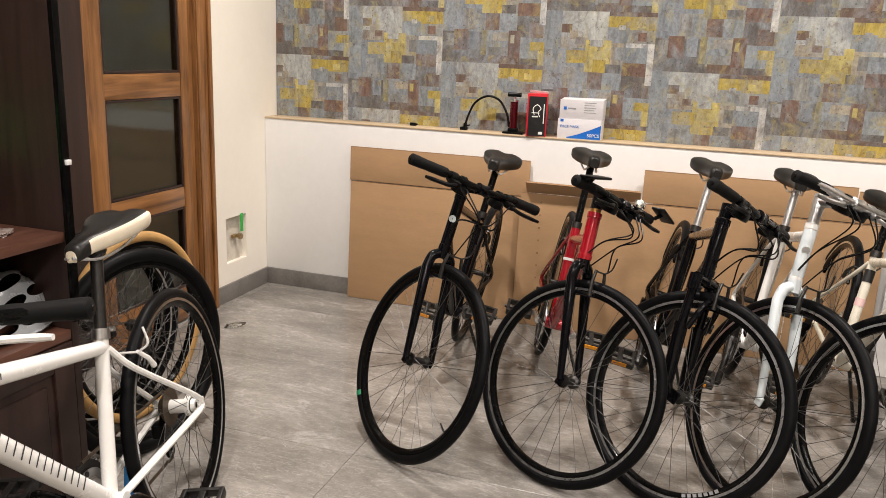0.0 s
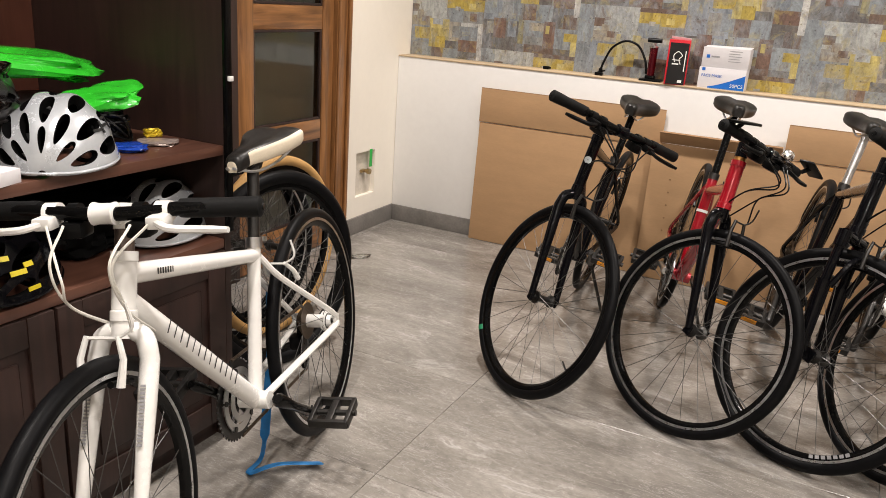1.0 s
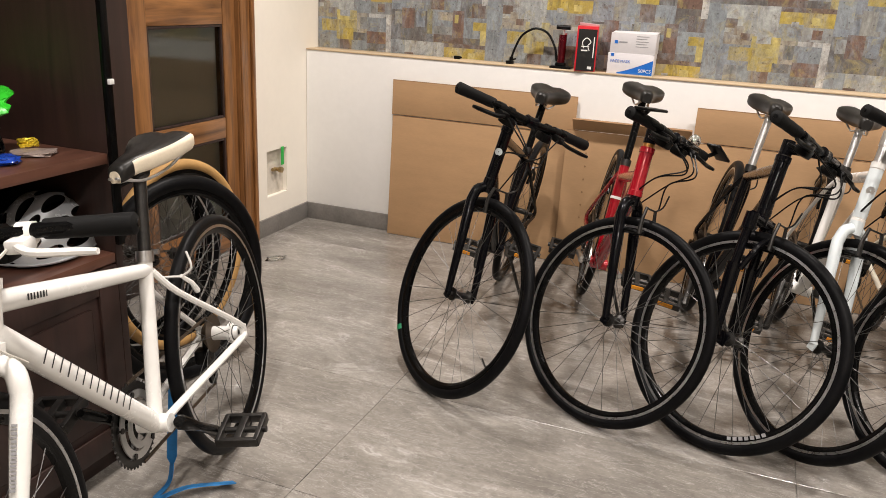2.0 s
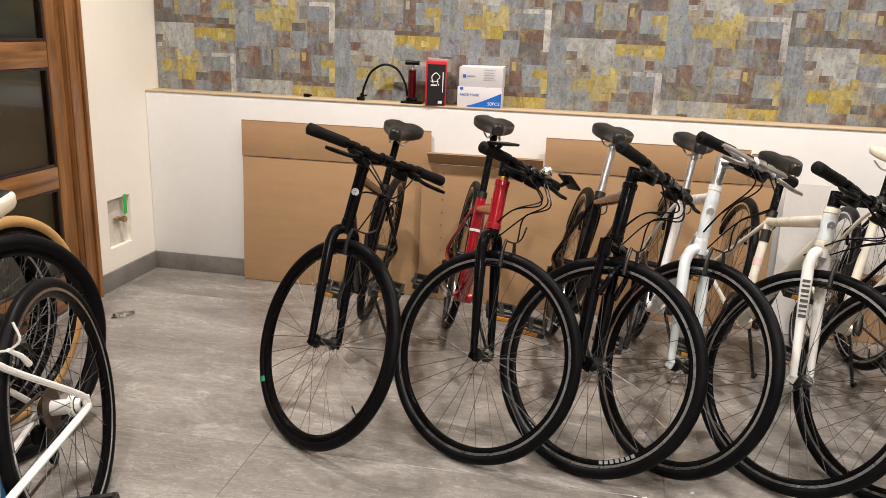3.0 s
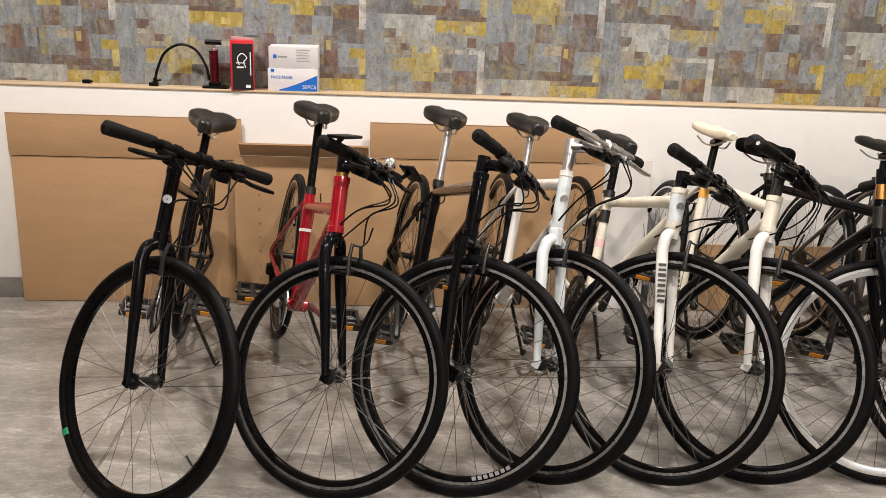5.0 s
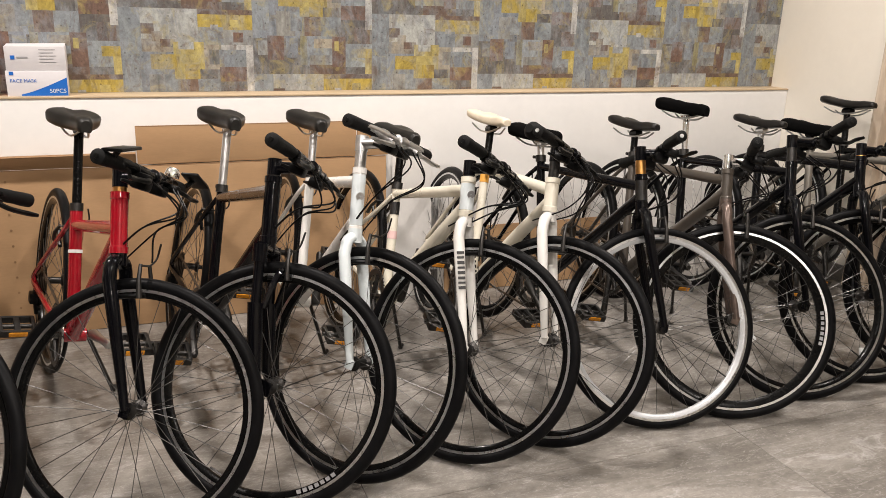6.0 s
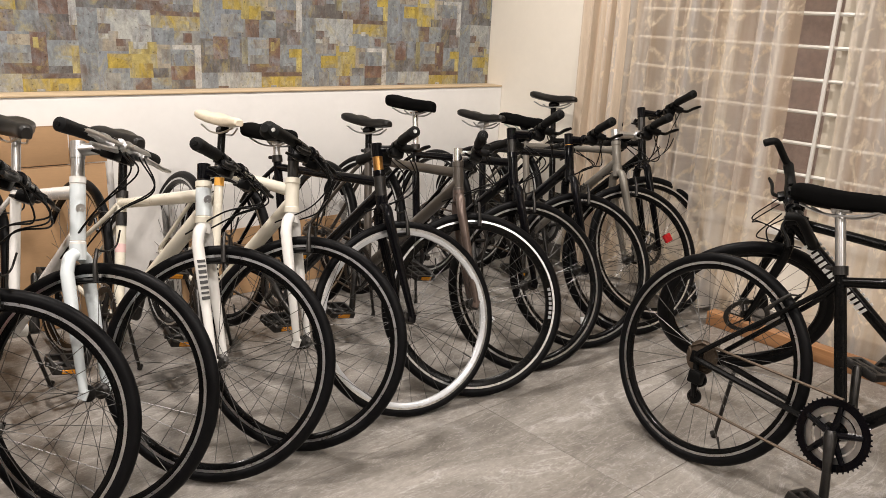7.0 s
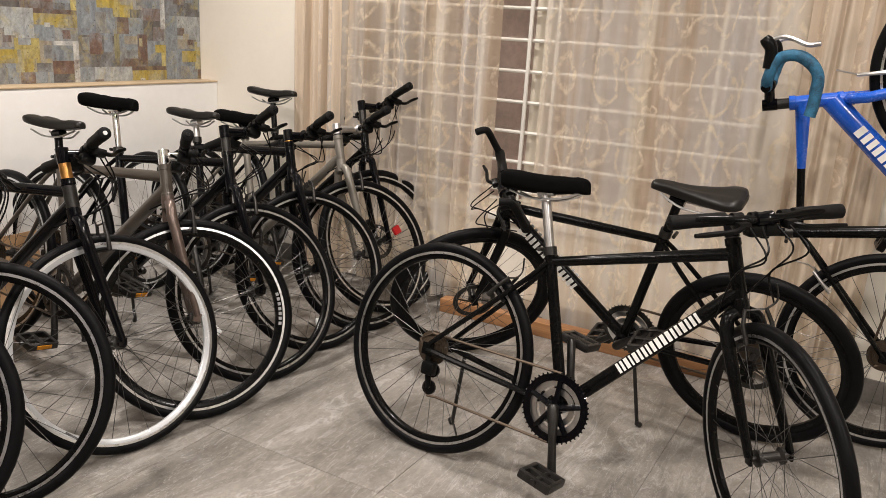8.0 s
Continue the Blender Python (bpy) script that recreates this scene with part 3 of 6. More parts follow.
# ---- door ----
def build_door():
    d = thing("door_1", "stained oak door with three dark glass panes, closed", "door", kind="structure", m=pose(WALL_L, 0, 0))
    y0, y1, h = DOOR_Y0, DOOR_Y1, DOOR_H
    ly0, ly1 = 2.44, 3.105
    def piece(name, lo, hi, mat, bevel=0.004, label=""):
        bm = bmesh.new()
        box(bm, lo, hi, bevel)
        return part(name, bm, mat, d, label)
    for a, b in [(ly1 + 0.004, y1 + 0.06)]:
        piece("architrave", (-0.12, a, 0), (0.014, b, h + 0.06), MAT["oak"], 0.004)
        piece("moulding", (0.014, b - 0.026, 0), (0.028, b - 0.002, h + 0.06), MAT["oak"], 0.006)
        piece("moulding", (0.014, a + 0.004, 0), (0.022, a + 0.02, h + 0.06), MAT["oak"], 0.003)
    # lining on this side is dark brown, not oak: its shade is in the colour
    piece("architrave", (-0.12, y0 - 0.05, 0), (0.014, ly0 - 0.004, h + 0.06), MAT["espresso"], 0.004, "door lining with its shade put into a dark brown")
    st = 0.11
    piece("stile", (-0.05, ly0, 0.006), (-0.004, ly0 + st, h), MAT["oak"])
    piece("stile", (-0.05, ly1 - 0.085, 0.006), (-0.004, ly1, h), MAT["oak"])
    pa, pb = ly0 + st, ly1 - 0.085
    rails = [(0.006, 0.16), (0.538, 0.628), (1.03, 1.130), (1.50, 1.59), (2.02, h)]
    for a, b in rails:
        piece("rail", (-0.048, pa + 0.001, a), (-0.006, pb - 0.001, b), MAT["oak_h"])
    for (a, b), (c, e) in zip(rails, rails[1:]):
        bm = bmesh.new()
        box(bm, (-0.031, pa - 0.004, b - 0.004), (-0.025, pb + 0.004, c + 0.004))
        g = part("pane", bm, MAT["door_glass"], d, "dark reflecting glass pane")
        for lo, hi in (((-0.022, pa, b), (-0.008, pa + 0.012, c)), ((-0.022, pb - 0.012, b), (-0.008, pb, c)), ((-0.022, pa + 0.012, b), (-0.008, pb - 0.012, b + 0.012)), ((-0.022, pa + 0.012, c - 0.012), (-0.008, pb - 0.012, c))):
            bm = bmesh.new()
            box(bm, lo, hi, 0.004)
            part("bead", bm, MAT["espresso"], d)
    return d
build_door()
# the unlit passage behind the door
block("passage_wall", (WALL_L - 1.06, 1.9, -0.004), (WALL_L - 0.98, 3.4, 2.4), MAT["wall_paint"], "plain wall of the passage behind the door", "wall")
block("passage_wall", (WALL_L - 0.98, 1.9, -0.004), (WALL_L - T - 0.002, 1.98, 2.4), MAT["wall_paint"], "plain wall of the passage behind the door", "wall")
block("passage_wall", (WALL_L - 0.98, 3.32, -0.004), (WALL_L - T - 0.002, 3.4, 2.4), MAT["wall_paint"], "plain wall of the passage behind the door", "wall")
block("passage_ceiling", (WALL_L - 1.06, 1.9, 2.4), (WALL_L - T - 0.002, 3.4, 2.46), MAT["white_paint"], "plain ceiling of the passage behind the door", "ceiling")


# ---- bicycles ----
WHEELS = {}
R_W = 0.325
def wheel_meshes(tw, rim, depth, track, tyre_mat, R_W=R_W):
    key = (tw, rim, depth, track, tyre_mat, R_W)
    if key in WHEELS:
        return WHEELS[key]
    out = {}
    bm = bmesh.new()
    ro = R_W - tw
    prof = [(ro + tw * math.cos(a), tw * 0.98 * math.sin(a)) for a in [2 * math.pi * k / 14 for k in range(14)]]
    lathe(bm, prof, 72)
    out["tyre"] = mesh_from(bm, "tyre", MAT[tyre_mat])
    r1 = R_W - 2 * tw + 0.004
    w = min(0.0115, tw * 0.8)
    bm = bmesh.new()
    lathe(bm, [(r1, -w), (r1 - 0.012, -w), (r1 - depth, -w * 0.45), (r1 - depth, w * 0.45), (r1 - 0.012, w), (r1, w)], 72)
    out["rim"] = mesh_from(bm, "rim", MAT[rim])
    if track:
        bm = bmesh.new()
        for s in (-1, 1):
            lathe(bm, [(r1 + 0.0005, s * (w + 0.0002)), (r1 + 0.0005, s * (w + 0.0012)), (r1 - 0.0068, s * (w + 0.0012)), (r1 - 0.0068, s * (w + 0.0002))], 72)
        out["brake_track"] = mesh_from(bm, "brake_track", MAT[track])
    bm = bmesh.new()
    tube(bm, [(0, -0.052, 0), (0, -0.036, 0), (0, -0.034, 0), (0, -0.028, 0), (0, -0.022, 0), (0, 0.022, 0), (0, 0.028, 0), (0, 0.034, 0), (0, 0.036, 0), (0, 0.052, 0)],
         [0.008, 0.008, 0.021, 0.021, 0.012, 0.012, 0.021, 0.021, 0.008, 0.008], 14)
    out["hub"] = mesh_from(bm, "hub", MAT["steel_dark"])
    bm = bmesh.new()
    n = 32
    for k in range(n):
        s = 1 if k % 2 else -1
        a = 2 * math.pi * k / n
        b = a + (0.62 if (k // 2) % 2 else -0.62)
        tube(bm, [(0.019 * math.cos(b), s * 0.031, 0.019 * math.sin(b)), ((r1 - depth) * math.cos(a), s * 0.003, (r1 - depth) * math.sin(a))], 0.00095, 4, False)
    out["spokes"] = mesh_from(bm, "spokes", MAT["spoke"])
    bm = bmesh.new()
    tube(bm, [(r1 - depth, 0, 0), (r1 - depth - 0.035, 0, 0)], 0.0028, 6)
    out["valve"] = mesh_from(bm, "valve", MAT["steel_dark"])
    WHEELS[key] = out
    return out


CACHE = {}
def cached(key, make):
    if key not in CACHE:
        CACHE[key] = make()
    return CACHE[key]


def wheel(parent, name, at, turn, spec, spin):
    ms = wheel_meshes(*spec)
    w = part(name, ms["rim"], None, parent)
    w.matrix_local = turn @ Matrix.Translation(at) @ Matrix.Rotation(spin, 4, "Y")
    for k in ("tyre", "brake_track", "hub", "spokes", "valve"):
        if k in ms:
            part(k, ms[k], None, w)
    return w


def saddle_mesh(kind, mat):
    """A saddle: drooping narrow nose, flared two-lobed tail with a groove, thin rounded skirts and a hollow underside."""
    keys = {"sport": [(0.150, 0.012, -0.012, 0.010), (0.138, 0.020, -0.006, 0.016), (0.09, 0.023, -0.002, 0.025), (0.03, 0.032, -0.002, 0.028), (-0.03, 0.052, 0.003, 0.028), (-0.08, 0.070, 0.012, 0.028), (-0.110, 0.064, 0.014, 0.024), (-0.124, 0.040, 0.006, 0.014)],
            "wide": [(0.140, 0.015, -0.030, 0.016), (0.126, 0.025, -0.018, 0.026), (0.08, 0.031, -0.008, 0.031), (0.02, 0.046, -0.005, 0.034), (-0.04, 0.074, 0.003, 0.036), (-0.09, 0.092, 0.013, 0.038), (-0.122, 0.084, 0.014, 0.034), (-0.138, 0.050, 0.004, 0.020)]}
    sec = keys["sport" if kind == "sport" else "wide"]
    dome = {"gel": 0.024, "wide": 0.020}.get(kind, 0.013)
    if kind == "gel":
        sec = [(x * 0.94, w * 0.98, z * 0.6 + 0.006, t * 1.7) for x, w, z, t in sec]
    elif kind == "two_tone":
        sec = [(x * 0.80, w * 0.86, z * 0.9, t * 1.25) for x, w, z, t in sec]
    elif kind == "wide":
        sec = [(x * 0.9, w * 0.88, z * 0.75, t * 1.3) for x, w, z, t in sec]
    else:
        sec = [(x, w, z, t * 1.2) for x, w, z, t in sec]
    fine = curve_pts([(x, w, z) for x, w, z, t in sec], 4)
    thick = curve_pts([(x, t, 0) for x, w, z, t in sec], 4)
    n = 24
    bm = bmesh.new()
    rows = []
    for q, tq in zip(fine, thick):
        x, w, z, t = q.x, q.y, q.z, tq.y
        ring = []
        for k in range(n):
            a = 2 * math.pi * k / n
            c, s = math.cos(a), math.sin(a)
            yy = w * math.copysign(abs(c) ** 0.75, c)
            r = abs(yy) / max(w, 1e-4)
            if s >= 0:
                zz = z + dome * (s ** 0.7) - (0.0 if kind == "gel" else (0.006 if kind == "wide" else 0.006) * math.exp(-(yy / 0.016) ** 2) * (1 if x < 0.09 else 0.3)) - 0.004 * r ** 3
            else:
                zz = z - t * (abs(s) ** 0.6) * (0.72 + 0.28 * r ** 2)
            ring.append(bm.verts.new((x, yy, zz)))
        rows.append(ring)
    for a, c in zip(rows, rows[1:]):
        for k in range(n):
            f = bm.faces.new((a[k], a[(k + 1) % n], c[(k + 1) % n], c[k]))
            if kind == "two_tone" and (2 <= k <= 10 or a[0].co.x > 0.078):
                f.material_index = 1
    bm.faces.new(rows[0][::-1])
    bm.faces.new(rows[-1])
    return mesh_from(bm, "saddle", [MAT[mat], MAT["vinyl"]])


def pedal_mesh():
    bm = bmesh.new()
    for s in (-1, 1):
        box(bm, (-0.045, s * 0.046 - 0.006, -0.012), (0.045, s * 0.046 + 0.006, 0.012), 0.003)
        box(bm, (s * 0.042 - 0.006, -0.05, -0.011), (s * 0.042 + 0.006, 0.05, 0.011), 0.003)
    box(bm, (-0.045, -0.009, -0.010), (0.045, 0.009, 0.010), 0.003)
    tube(bm, [(0, -0.06, 0), (0, 0.06, 0)], 0.008, 10)
    return mesh_from(bm, "pedal", MAT["steel_dark"])


def bars_on(parent, text_len, h, mat, m, gap=0.3, seed=1, weight=0.45):
    """Lettering reduced to plain upright bars along the x axis of m."""
    rng = random.Random(seed)
    bm = bmesh.new()
    x = 0.0
    while x < text_len:
        w = h * weight * rng.uniform(0.7, 1.4)
        box(bm, (x, -0.0006, -h / 2), (x + w, 0.0006, h / 2), m=m)
        x += w + h * gap
    return part("lettering", bm, mat, parent, "plain lettering marks")


def bicycle(label, front, psi, lean, steer, seat=0.9, bar=0.87, wb=1.045, **o):
    """A bicycle whose front tyre stands at front (x, y), headed psi degrees, leaning lean degrees to its right, with the bars turned steer degrees to its left.
    seat and bar: heights of the saddle's top and the handlebar."""
    g = o.get
    R_W = g("r", 0.325)
    fm, kind = MAT[g("frame", "black")], g("bars", "flat")
    body = pose(0, 0, 0, 0, 0, psi) @ pose(0, 0, 0, lean, 0, 0)
    org = Vector((front[0], front[1], g("lift", 0.0))) - (pose(0, 0, 0, 0, 0, psi) @ Vector((wb, 0, 0)))
    b = thing("bicycle", label, "bicycle", g("group", "bicycles for sale"), m=g("placed") or Matrix.Translation(org) @ body)
    V = Vector
    ha = radians(71.5)
    a, p = V((-math.cos(ha), 0, math.sin(ha))), V((math.sin(ha), 0, math.cos(ha)))
    axle = V((wb, 0, R_W))
    P0 = axle - 0.045 * p
    S = Matrix.Translation(P0) @ Matrix.Rotation(radians(steer), 4, a) @ Matrix.Translation(-P0)
    L_bar = (bar - P0.z) / a.z
    L_crown = g("crown", 0.385)
    L_head = min(L_bar - 0.03, L_crown + g("head", 0.155))
    bb = V((0.425, 0, g("bbz", 0.275)))
    sa = radians(73)
    sd = V((-math.cos(sa), 0, math.sin(sa)))
    L_sad = (seat - bb.z) / sd.z
    L_st = min(L_sad - 0.12, g("st", 0.47))
    top = bb + sd * L_st
    head_t, head_b = P0 + a * L_head, P0 + a * (L_crown + 0.012)
    rear = V((0, 0, R_W))
    # frame
    bm = bmesh.new()
    tb = g("fat", 1.0)
    tube(bm, [head_b - a * 0.004, head_b + a * 0.012, head_b + a * 0.014, head_t - a * 0.014, head_t - a * 0.012, head_t + a * 0.004], [k * (1.14 if tb > 1.1 else 1.0) for k in (0.0202, 0.0202, 0.0185, 0.0185, 0.0202, 0.0202)], 16)
    tt0 = head_t - a * g("tt_low", 0.035)
    tt1 = top - sd * g("drop", 0.03)
    if not g("top_mat"):
        tube(bm, [tt0, tt0.lerp(tt1, 0.5), tt1], [0.0165 * tb, 0.0155 * tb, 0.0135 * tb], 14)
    dt0 = head_b + a * 0.03
    tube(bm, [dt0, dt0.lerp(bb, 0.5), bb], [0.0185 * tb, 0.0195 * tb, 0.0185 * tb], 14)
    main = bm
    bm = bmesh.new() if g("rear_mat") else bm
    tube(bm, [bb, top], [0.0165 * g("st_fat", 1.0), 0.0155 * g("st_fat", 1.0)], 14)
    tube(bm, [bb + V((0, -0.036, 0)), bb + V((0, 0.036, 0))], 0.021, 16)
    for s in (-1, 1):
        tube(bm, curve_pts([bb + V((-0.01, s * 0.016, 0)), bb + V((-0.10, s * 0.034, 0.012)), rear + V((0.05, s * 0.058, -0.008)), rear + V((0, s * 0.060, 0))], 4), 0.0092, 8)
        jn = top - sd * g("stay", 0.035)
        tube(bm, curve_pts([jn + V((-0.008, s * 0.010, 0)), jn + V((-0.07, s * 0.030, -0.075)), rear + V((0.03, s * 0.060, 0.04)), rear + V((0, s * 0.060, 0))], 4), 0.0078, 8)
        box(bm, rear + V((-0.016, s * 0.060 - 0.003, -0.018)), rear + V((0.022, s * 0.060 + 0.003, 0.018)), 0.002)
    frame_ob = part("frame", main, fm, b)
    if g("rear_mat"):
        part("rear_triangle", bm, MAT[g("rear_mat")], frame_ob)
    if g("top_mat"):
        bm = bmesh.new()
        if g("split"):
            tube(bm, [tt0, tt0.lerp(tt1, 0.25), tt0.lerp(tt1, 0.5)], [0.024, 0.019, 0.013], 14)
            part("top_tube", bm, fm, frame_ob)
            bm = bmesh.new()
            tube(bm, [tt0.lerp(tt1, 0.5), tt1], [0.0129, 0.0115], 14)
        else:
            tube(bm, [tt0, tt0.lerp(tt1, 0.5), tt1], [0.0165 * tb, 0.0155 * tb, 0.0135 * tb], 14)
        part("top_tube", bm, MAT[g("top_mat")], frame_ob)
    if g("tt_mark"):
        d = tt1 - tt0
        for s in (-1, 1):
            mt = Matrix.Translation(tt0 + d * 0.14 + V((0, s * 0.0172 * tb, 0))) @ Matrix((d.normalized(), V((0, 1, 0)), d.normalized().cross(V((0, 1, 0))))).transposed().to_4x4()
            bars_on(frame_ob, 0.05, 0.011, MAT[g("tt_mark")], mt, 0.5, 5, 0.2)
    if g("mark"):
        ml, mh, mm, off = g("mark")
        d = (bb - dt0)
        for s in (-1, 1):
            mt = Matrix.Translation(dt0 + d * off + V((0, s * 0.0205 * tb, 0))) @ Matrix((d.normalized(), V((0, 1, 0)), d.normalized().cross(V((0, 1, 0))))).transposed().to_4x4()
            bars_on(frame_ob, ml, mh, MAT[mm], mt, g('mark_gap', 0.22), len(label), g('mark_weight', 0.45))
    if g("head_mat"):
        bm = bmesh.new()
        hr = 0.0185 * (1.14 if tb > 1.1 else 1.0) + 0.0008
        tube(bm, [head_b + a * 0.016, head_t - a * 0.016], hr, 16)
        part("head_tube_wrap", bm, MAT[g("head_mat")], frame_ob)
    for fr, ln, mm in g("st_bands", ()):
        bm = bmesh.new()
        tube(bm, [bb.lerp(top, fr), bb.lerp(top, fr) + (top - bb).normalized() * ln], 0.0172 * g("st_fat", 1.0), 14)
        part("sticker_band", bm, MAT[mm], frame_ob)
    if g("badge"):
        bm = bmesh.new()
        mid = head_b.lerp(head_t, 0.55) + p * (0.0195 * (1.14 if tb > 1.1 else 1.0) + 0.0008)
        lathe(bm, [(0.012, -0.001), (0.012, 0.001), (0.002, 0.0012), (0.002, -0.001)], 14, "x", mid)
        part("head_badge", bm, MAT[g("badge")], frame_ob)
    # saddle, post, clamp
    sp = MAT[g("post", "black_matte")]
    tip = bb + sd * (L_sad - 0.062)
    bm = bmesh.new()
    tube(bm, [top - sd * 0.02, tip], 0.0138, 14)
    tube(bm, [tip + V((-0.02, 0, 0.0)), tip + V((0.025, 0, 0.012))], 0.016, 10)
    part("seat_post", bm, sp, b)
    bm = bmesh.new()
    tube(bm, [top - sd * 0.012, top + sd * 0.012], 0.0195, 16)
    tube(bm, [top + V((-0.03, -0.014, 0)), top + V((-0.03, 0.018, 0))], 0.006, 8)
    part("seat_clamp", bm, MAT[g("clamp", "steel_dark")], b)
    sk_, sm_ = g("saddle", ("sport", "vinyl"))
    if g("no_saddle"):
        sad = b
    else:
        sad = part("saddle", cached(("saddle", sk_, sm_), lambda: saddle_mesh(sk_, sm_)), None, b)
        sad.matrix_local = Matrix.Translation(bb + sd * L_sad + V((g("sad_fwd", 0.0), 0, -0.024 if sk_ in ("wide", "gel") else -0.017))) @ Matrix.Rotation(radians(g("sad_tilt", -6)), 4, "Y") @ Matrix.Rotation(radians(g("sad_turn", 0)), 4, "Z")
    for s in (-1, 1):
        if not g("no_saddle"):
            bm = bmesh.new()
            tube(bm, curve_pts([(0.12, s * 0.008, -0.03), (0.05, s * 0.022, -0.052), (-0.04, s * 0.024, -0.050), (-0.10, s * 0.036, -0.028)], 5), 0.0035, 6)
            part("saddle_rail", bm, MAT["silver"], sad)
    # fork
    fk = MAT[g("fork", g("frame", "black"))]
    sus = g("sus", False)
    bm = bmesh.new()
    cr = P0 + a * (L_crown - 0.012)
    hw = 0.052 if not sus else 0.062
    if sus:
        for s in (-1, 1):
            y = s * hw
            lowt = P0 + a * 0.20
            tube(bm, [axle - p * 0.02 + V((0, y, 0)), axle - p * 0.035 + a * 0.03 + V((0, y, 0)), lowt + V((0, y, 0)), lowt + a * 0.012 + V((0, y, 0))], [0.014, 0.018, 0.0205, 0.022], 12)
            box(bm, axle + V((-0.02, y - 0.006, -0.022)), axle + V((0.014, y + 0.006, 0.016)), 0.004)
            tube(bm, [cr - a * 0.035 + V((0, y, 0)), cr + a * 0.012 + V((0, y, 0))], [0.0195, 0.0195], 12)
        arch = [P0 + a * 0.20 + p * 0.02 + V((0, -hw, 0)), P0 + a * 0.28 + p * 0.045 + V((0, -hw * 0.8, 0)), P0 + a * 0.30 + p * 0.05, P0 + a * 0.28 + p * 0.045 + V((0, hw * 0.8, 0)), P0 + a * 0.20 + p * 0.02 + V((0, hw, 0))]
        tube(bm, curve_pts(arch, 4), 0.009, 8)
        tube(bm, [cr + V((0, -hw, 0)), cr + V((0, hw, 0))], 0.019, 12)
    else:
        for s in (-1, 1):
            sh = cr - a * 0.045 + V((0, s * 0.047, 0))
            ft = axle + V((0, s * hw, 0.004))
            blade = curve_pts([cr + a * 0.004 + V((0, s * 0.016, 0)), cr - a * 0.010 + V((0, s * 0.038, 0)), sh], 4)
            blade += [sh.lerp(ft, k / 8) for k in range(1, 9)]
            tube(bm, blade, [0.0165] * 9 + [0.0165, 0.0160, 0.0150, 0.0140, 0.0130, 0.0120, 0.0112, 0.0105], 12)
            box(bm, axle + V((-0.012, s * hw - 0.004, -0.014)), axle + V((0.012, s * hw + 0.004, 0.014)), 0.003)
    tube(bm, [cr - a * 0.01, cr + a * 0.03], [0.021, 0.0205], 14)
    fork = part("fork", bm, fk, b)
    fork.matrix_local = S
    if sus:
        for s in (-1, 1):
            bm = bmesh.new()
            tube(bm, [P0 + a * 0.205 + V((0, s * hw, 0)), cr - a * 0.03 + V((0, s * hw, 0))], 0.0135, 12)
            part("stanchion", bm, MAT[g("stanchion", "chrome")], fork)
    if g("fork_mark"):
        mh, mm = g("fork_mark")
        for s in (-1, 1):
            c0, c1 = cr - a * 0.045 + V((0, s * 0.047, 0)), axle + V((0, s * hw, 0.004))
            d = (c1 - c0).normalized()
            q = (p - d * p.dot(d)).normalized() * (0.45 if g("fork_out") else 1.0)
            q = (q + V((0, s * 0.9, 0)) if g("fork_out") else q)
            q = (q - d * q.dot(d)).normalized()
            mt = Matrix.Translation(c0.lerp(c1, 0.14) + q * 0.0172) @ Matrix((d, q, d.cross(q))).transposed().to_4x4()
            bars_on(fork, g("fork_len", 0.10), mh, MAT[mm], mt, g("fork_gap", 0.25), 7, g("fork_weight", 0.45))
    # stem, spacers, handlebar
    bc = P0 + a * L_bar + g("reach", 0.06) * p
    bm = bmesh.new()
    tube(bm, [P0 + a * (L_head + 0.004), P0 + a * (L_bar - 0.022)], 0.0165, 14)
    part("headset_spacer", bm, MAT[g("spacer", "steel_dark")], b).matrix_local = S
    bm = bmesh.new()
    tube(bm, [P0 + a * (L_bar - 0.022), P0 + a * (L_bar + 0.022)], 0.0185, 14)
    tube(bm, [P0 + a * L_bar, bc - p * 0.012], [0.0165, 0.0150], 12)
    tube(bm, [bc + V((0, -0.021, 0)), bc + V((0, -0.019, 0)), bc + V((0, -0.010, 0)), bc + V((0, 0.010, 0)), bc + V((0, 0.019, 0)), bc + V((0, 0.021, 0))], [0.0165, 0.0195, 0.0175, 0.0175, 0.0195, 0.0165], 16)
    stem = part("stem", bm, MAT[g("stem", "black")], b)
    stem.matrix_local = S
    hb = MAT[g("bar_mat", "black_matte")]
    gm = MAT[g("grip", "grip")]
    bar_ob = None
    if kind == "flat":
        W = g("width", 0.29)
        bm = bmesh.new()
        ctrl = [bc + V((-0.03, -W, 0.0)), bc + V((-0.014, -W * 0.55, 0.004)), bc + V((0, -0.05, 0)), bc + V((0, 0.05, 0)), bc + V((-0.014, W * 0.55, 0.004)), bc + V((-0.03, W, 0))]
        tube(bm, curve_pts(ctrl, 6), 0.0120, 12)
        bar_ob = part("handlebar", bm, hb, b)
        bar_ob.matrix_local = S
        for s in (-1, 1):
            e = bc + V((-0.03, s * W, 0))
            i = bc + V((-0.018, s * (W - 0.13), 0.003))
            bm = bmesh.new()
            rr = [0.0155, 0.0165, 0.0160, 0.0165, 0.0160, 0.0170, 0.0175, 0.0175, 0.012]
            pts = [i.lerp(e, k / 7) for k in range(8)]
            pts.append(e + (e - i).normalized() * 0.004)
            tube(bm, pts, rr, 14)
            if g("ergo"):
                q = [i.lerp(e, k / 6) + V((-0.028, 0, -0.002)) for k in range(2, 7)]
                tube(bm, q, [0.010, 0.020, 0.026, 0.026, 0.012], 12)
            gr = part("grip", bm, gm, bar_ob)
            bm = bmesh.new()
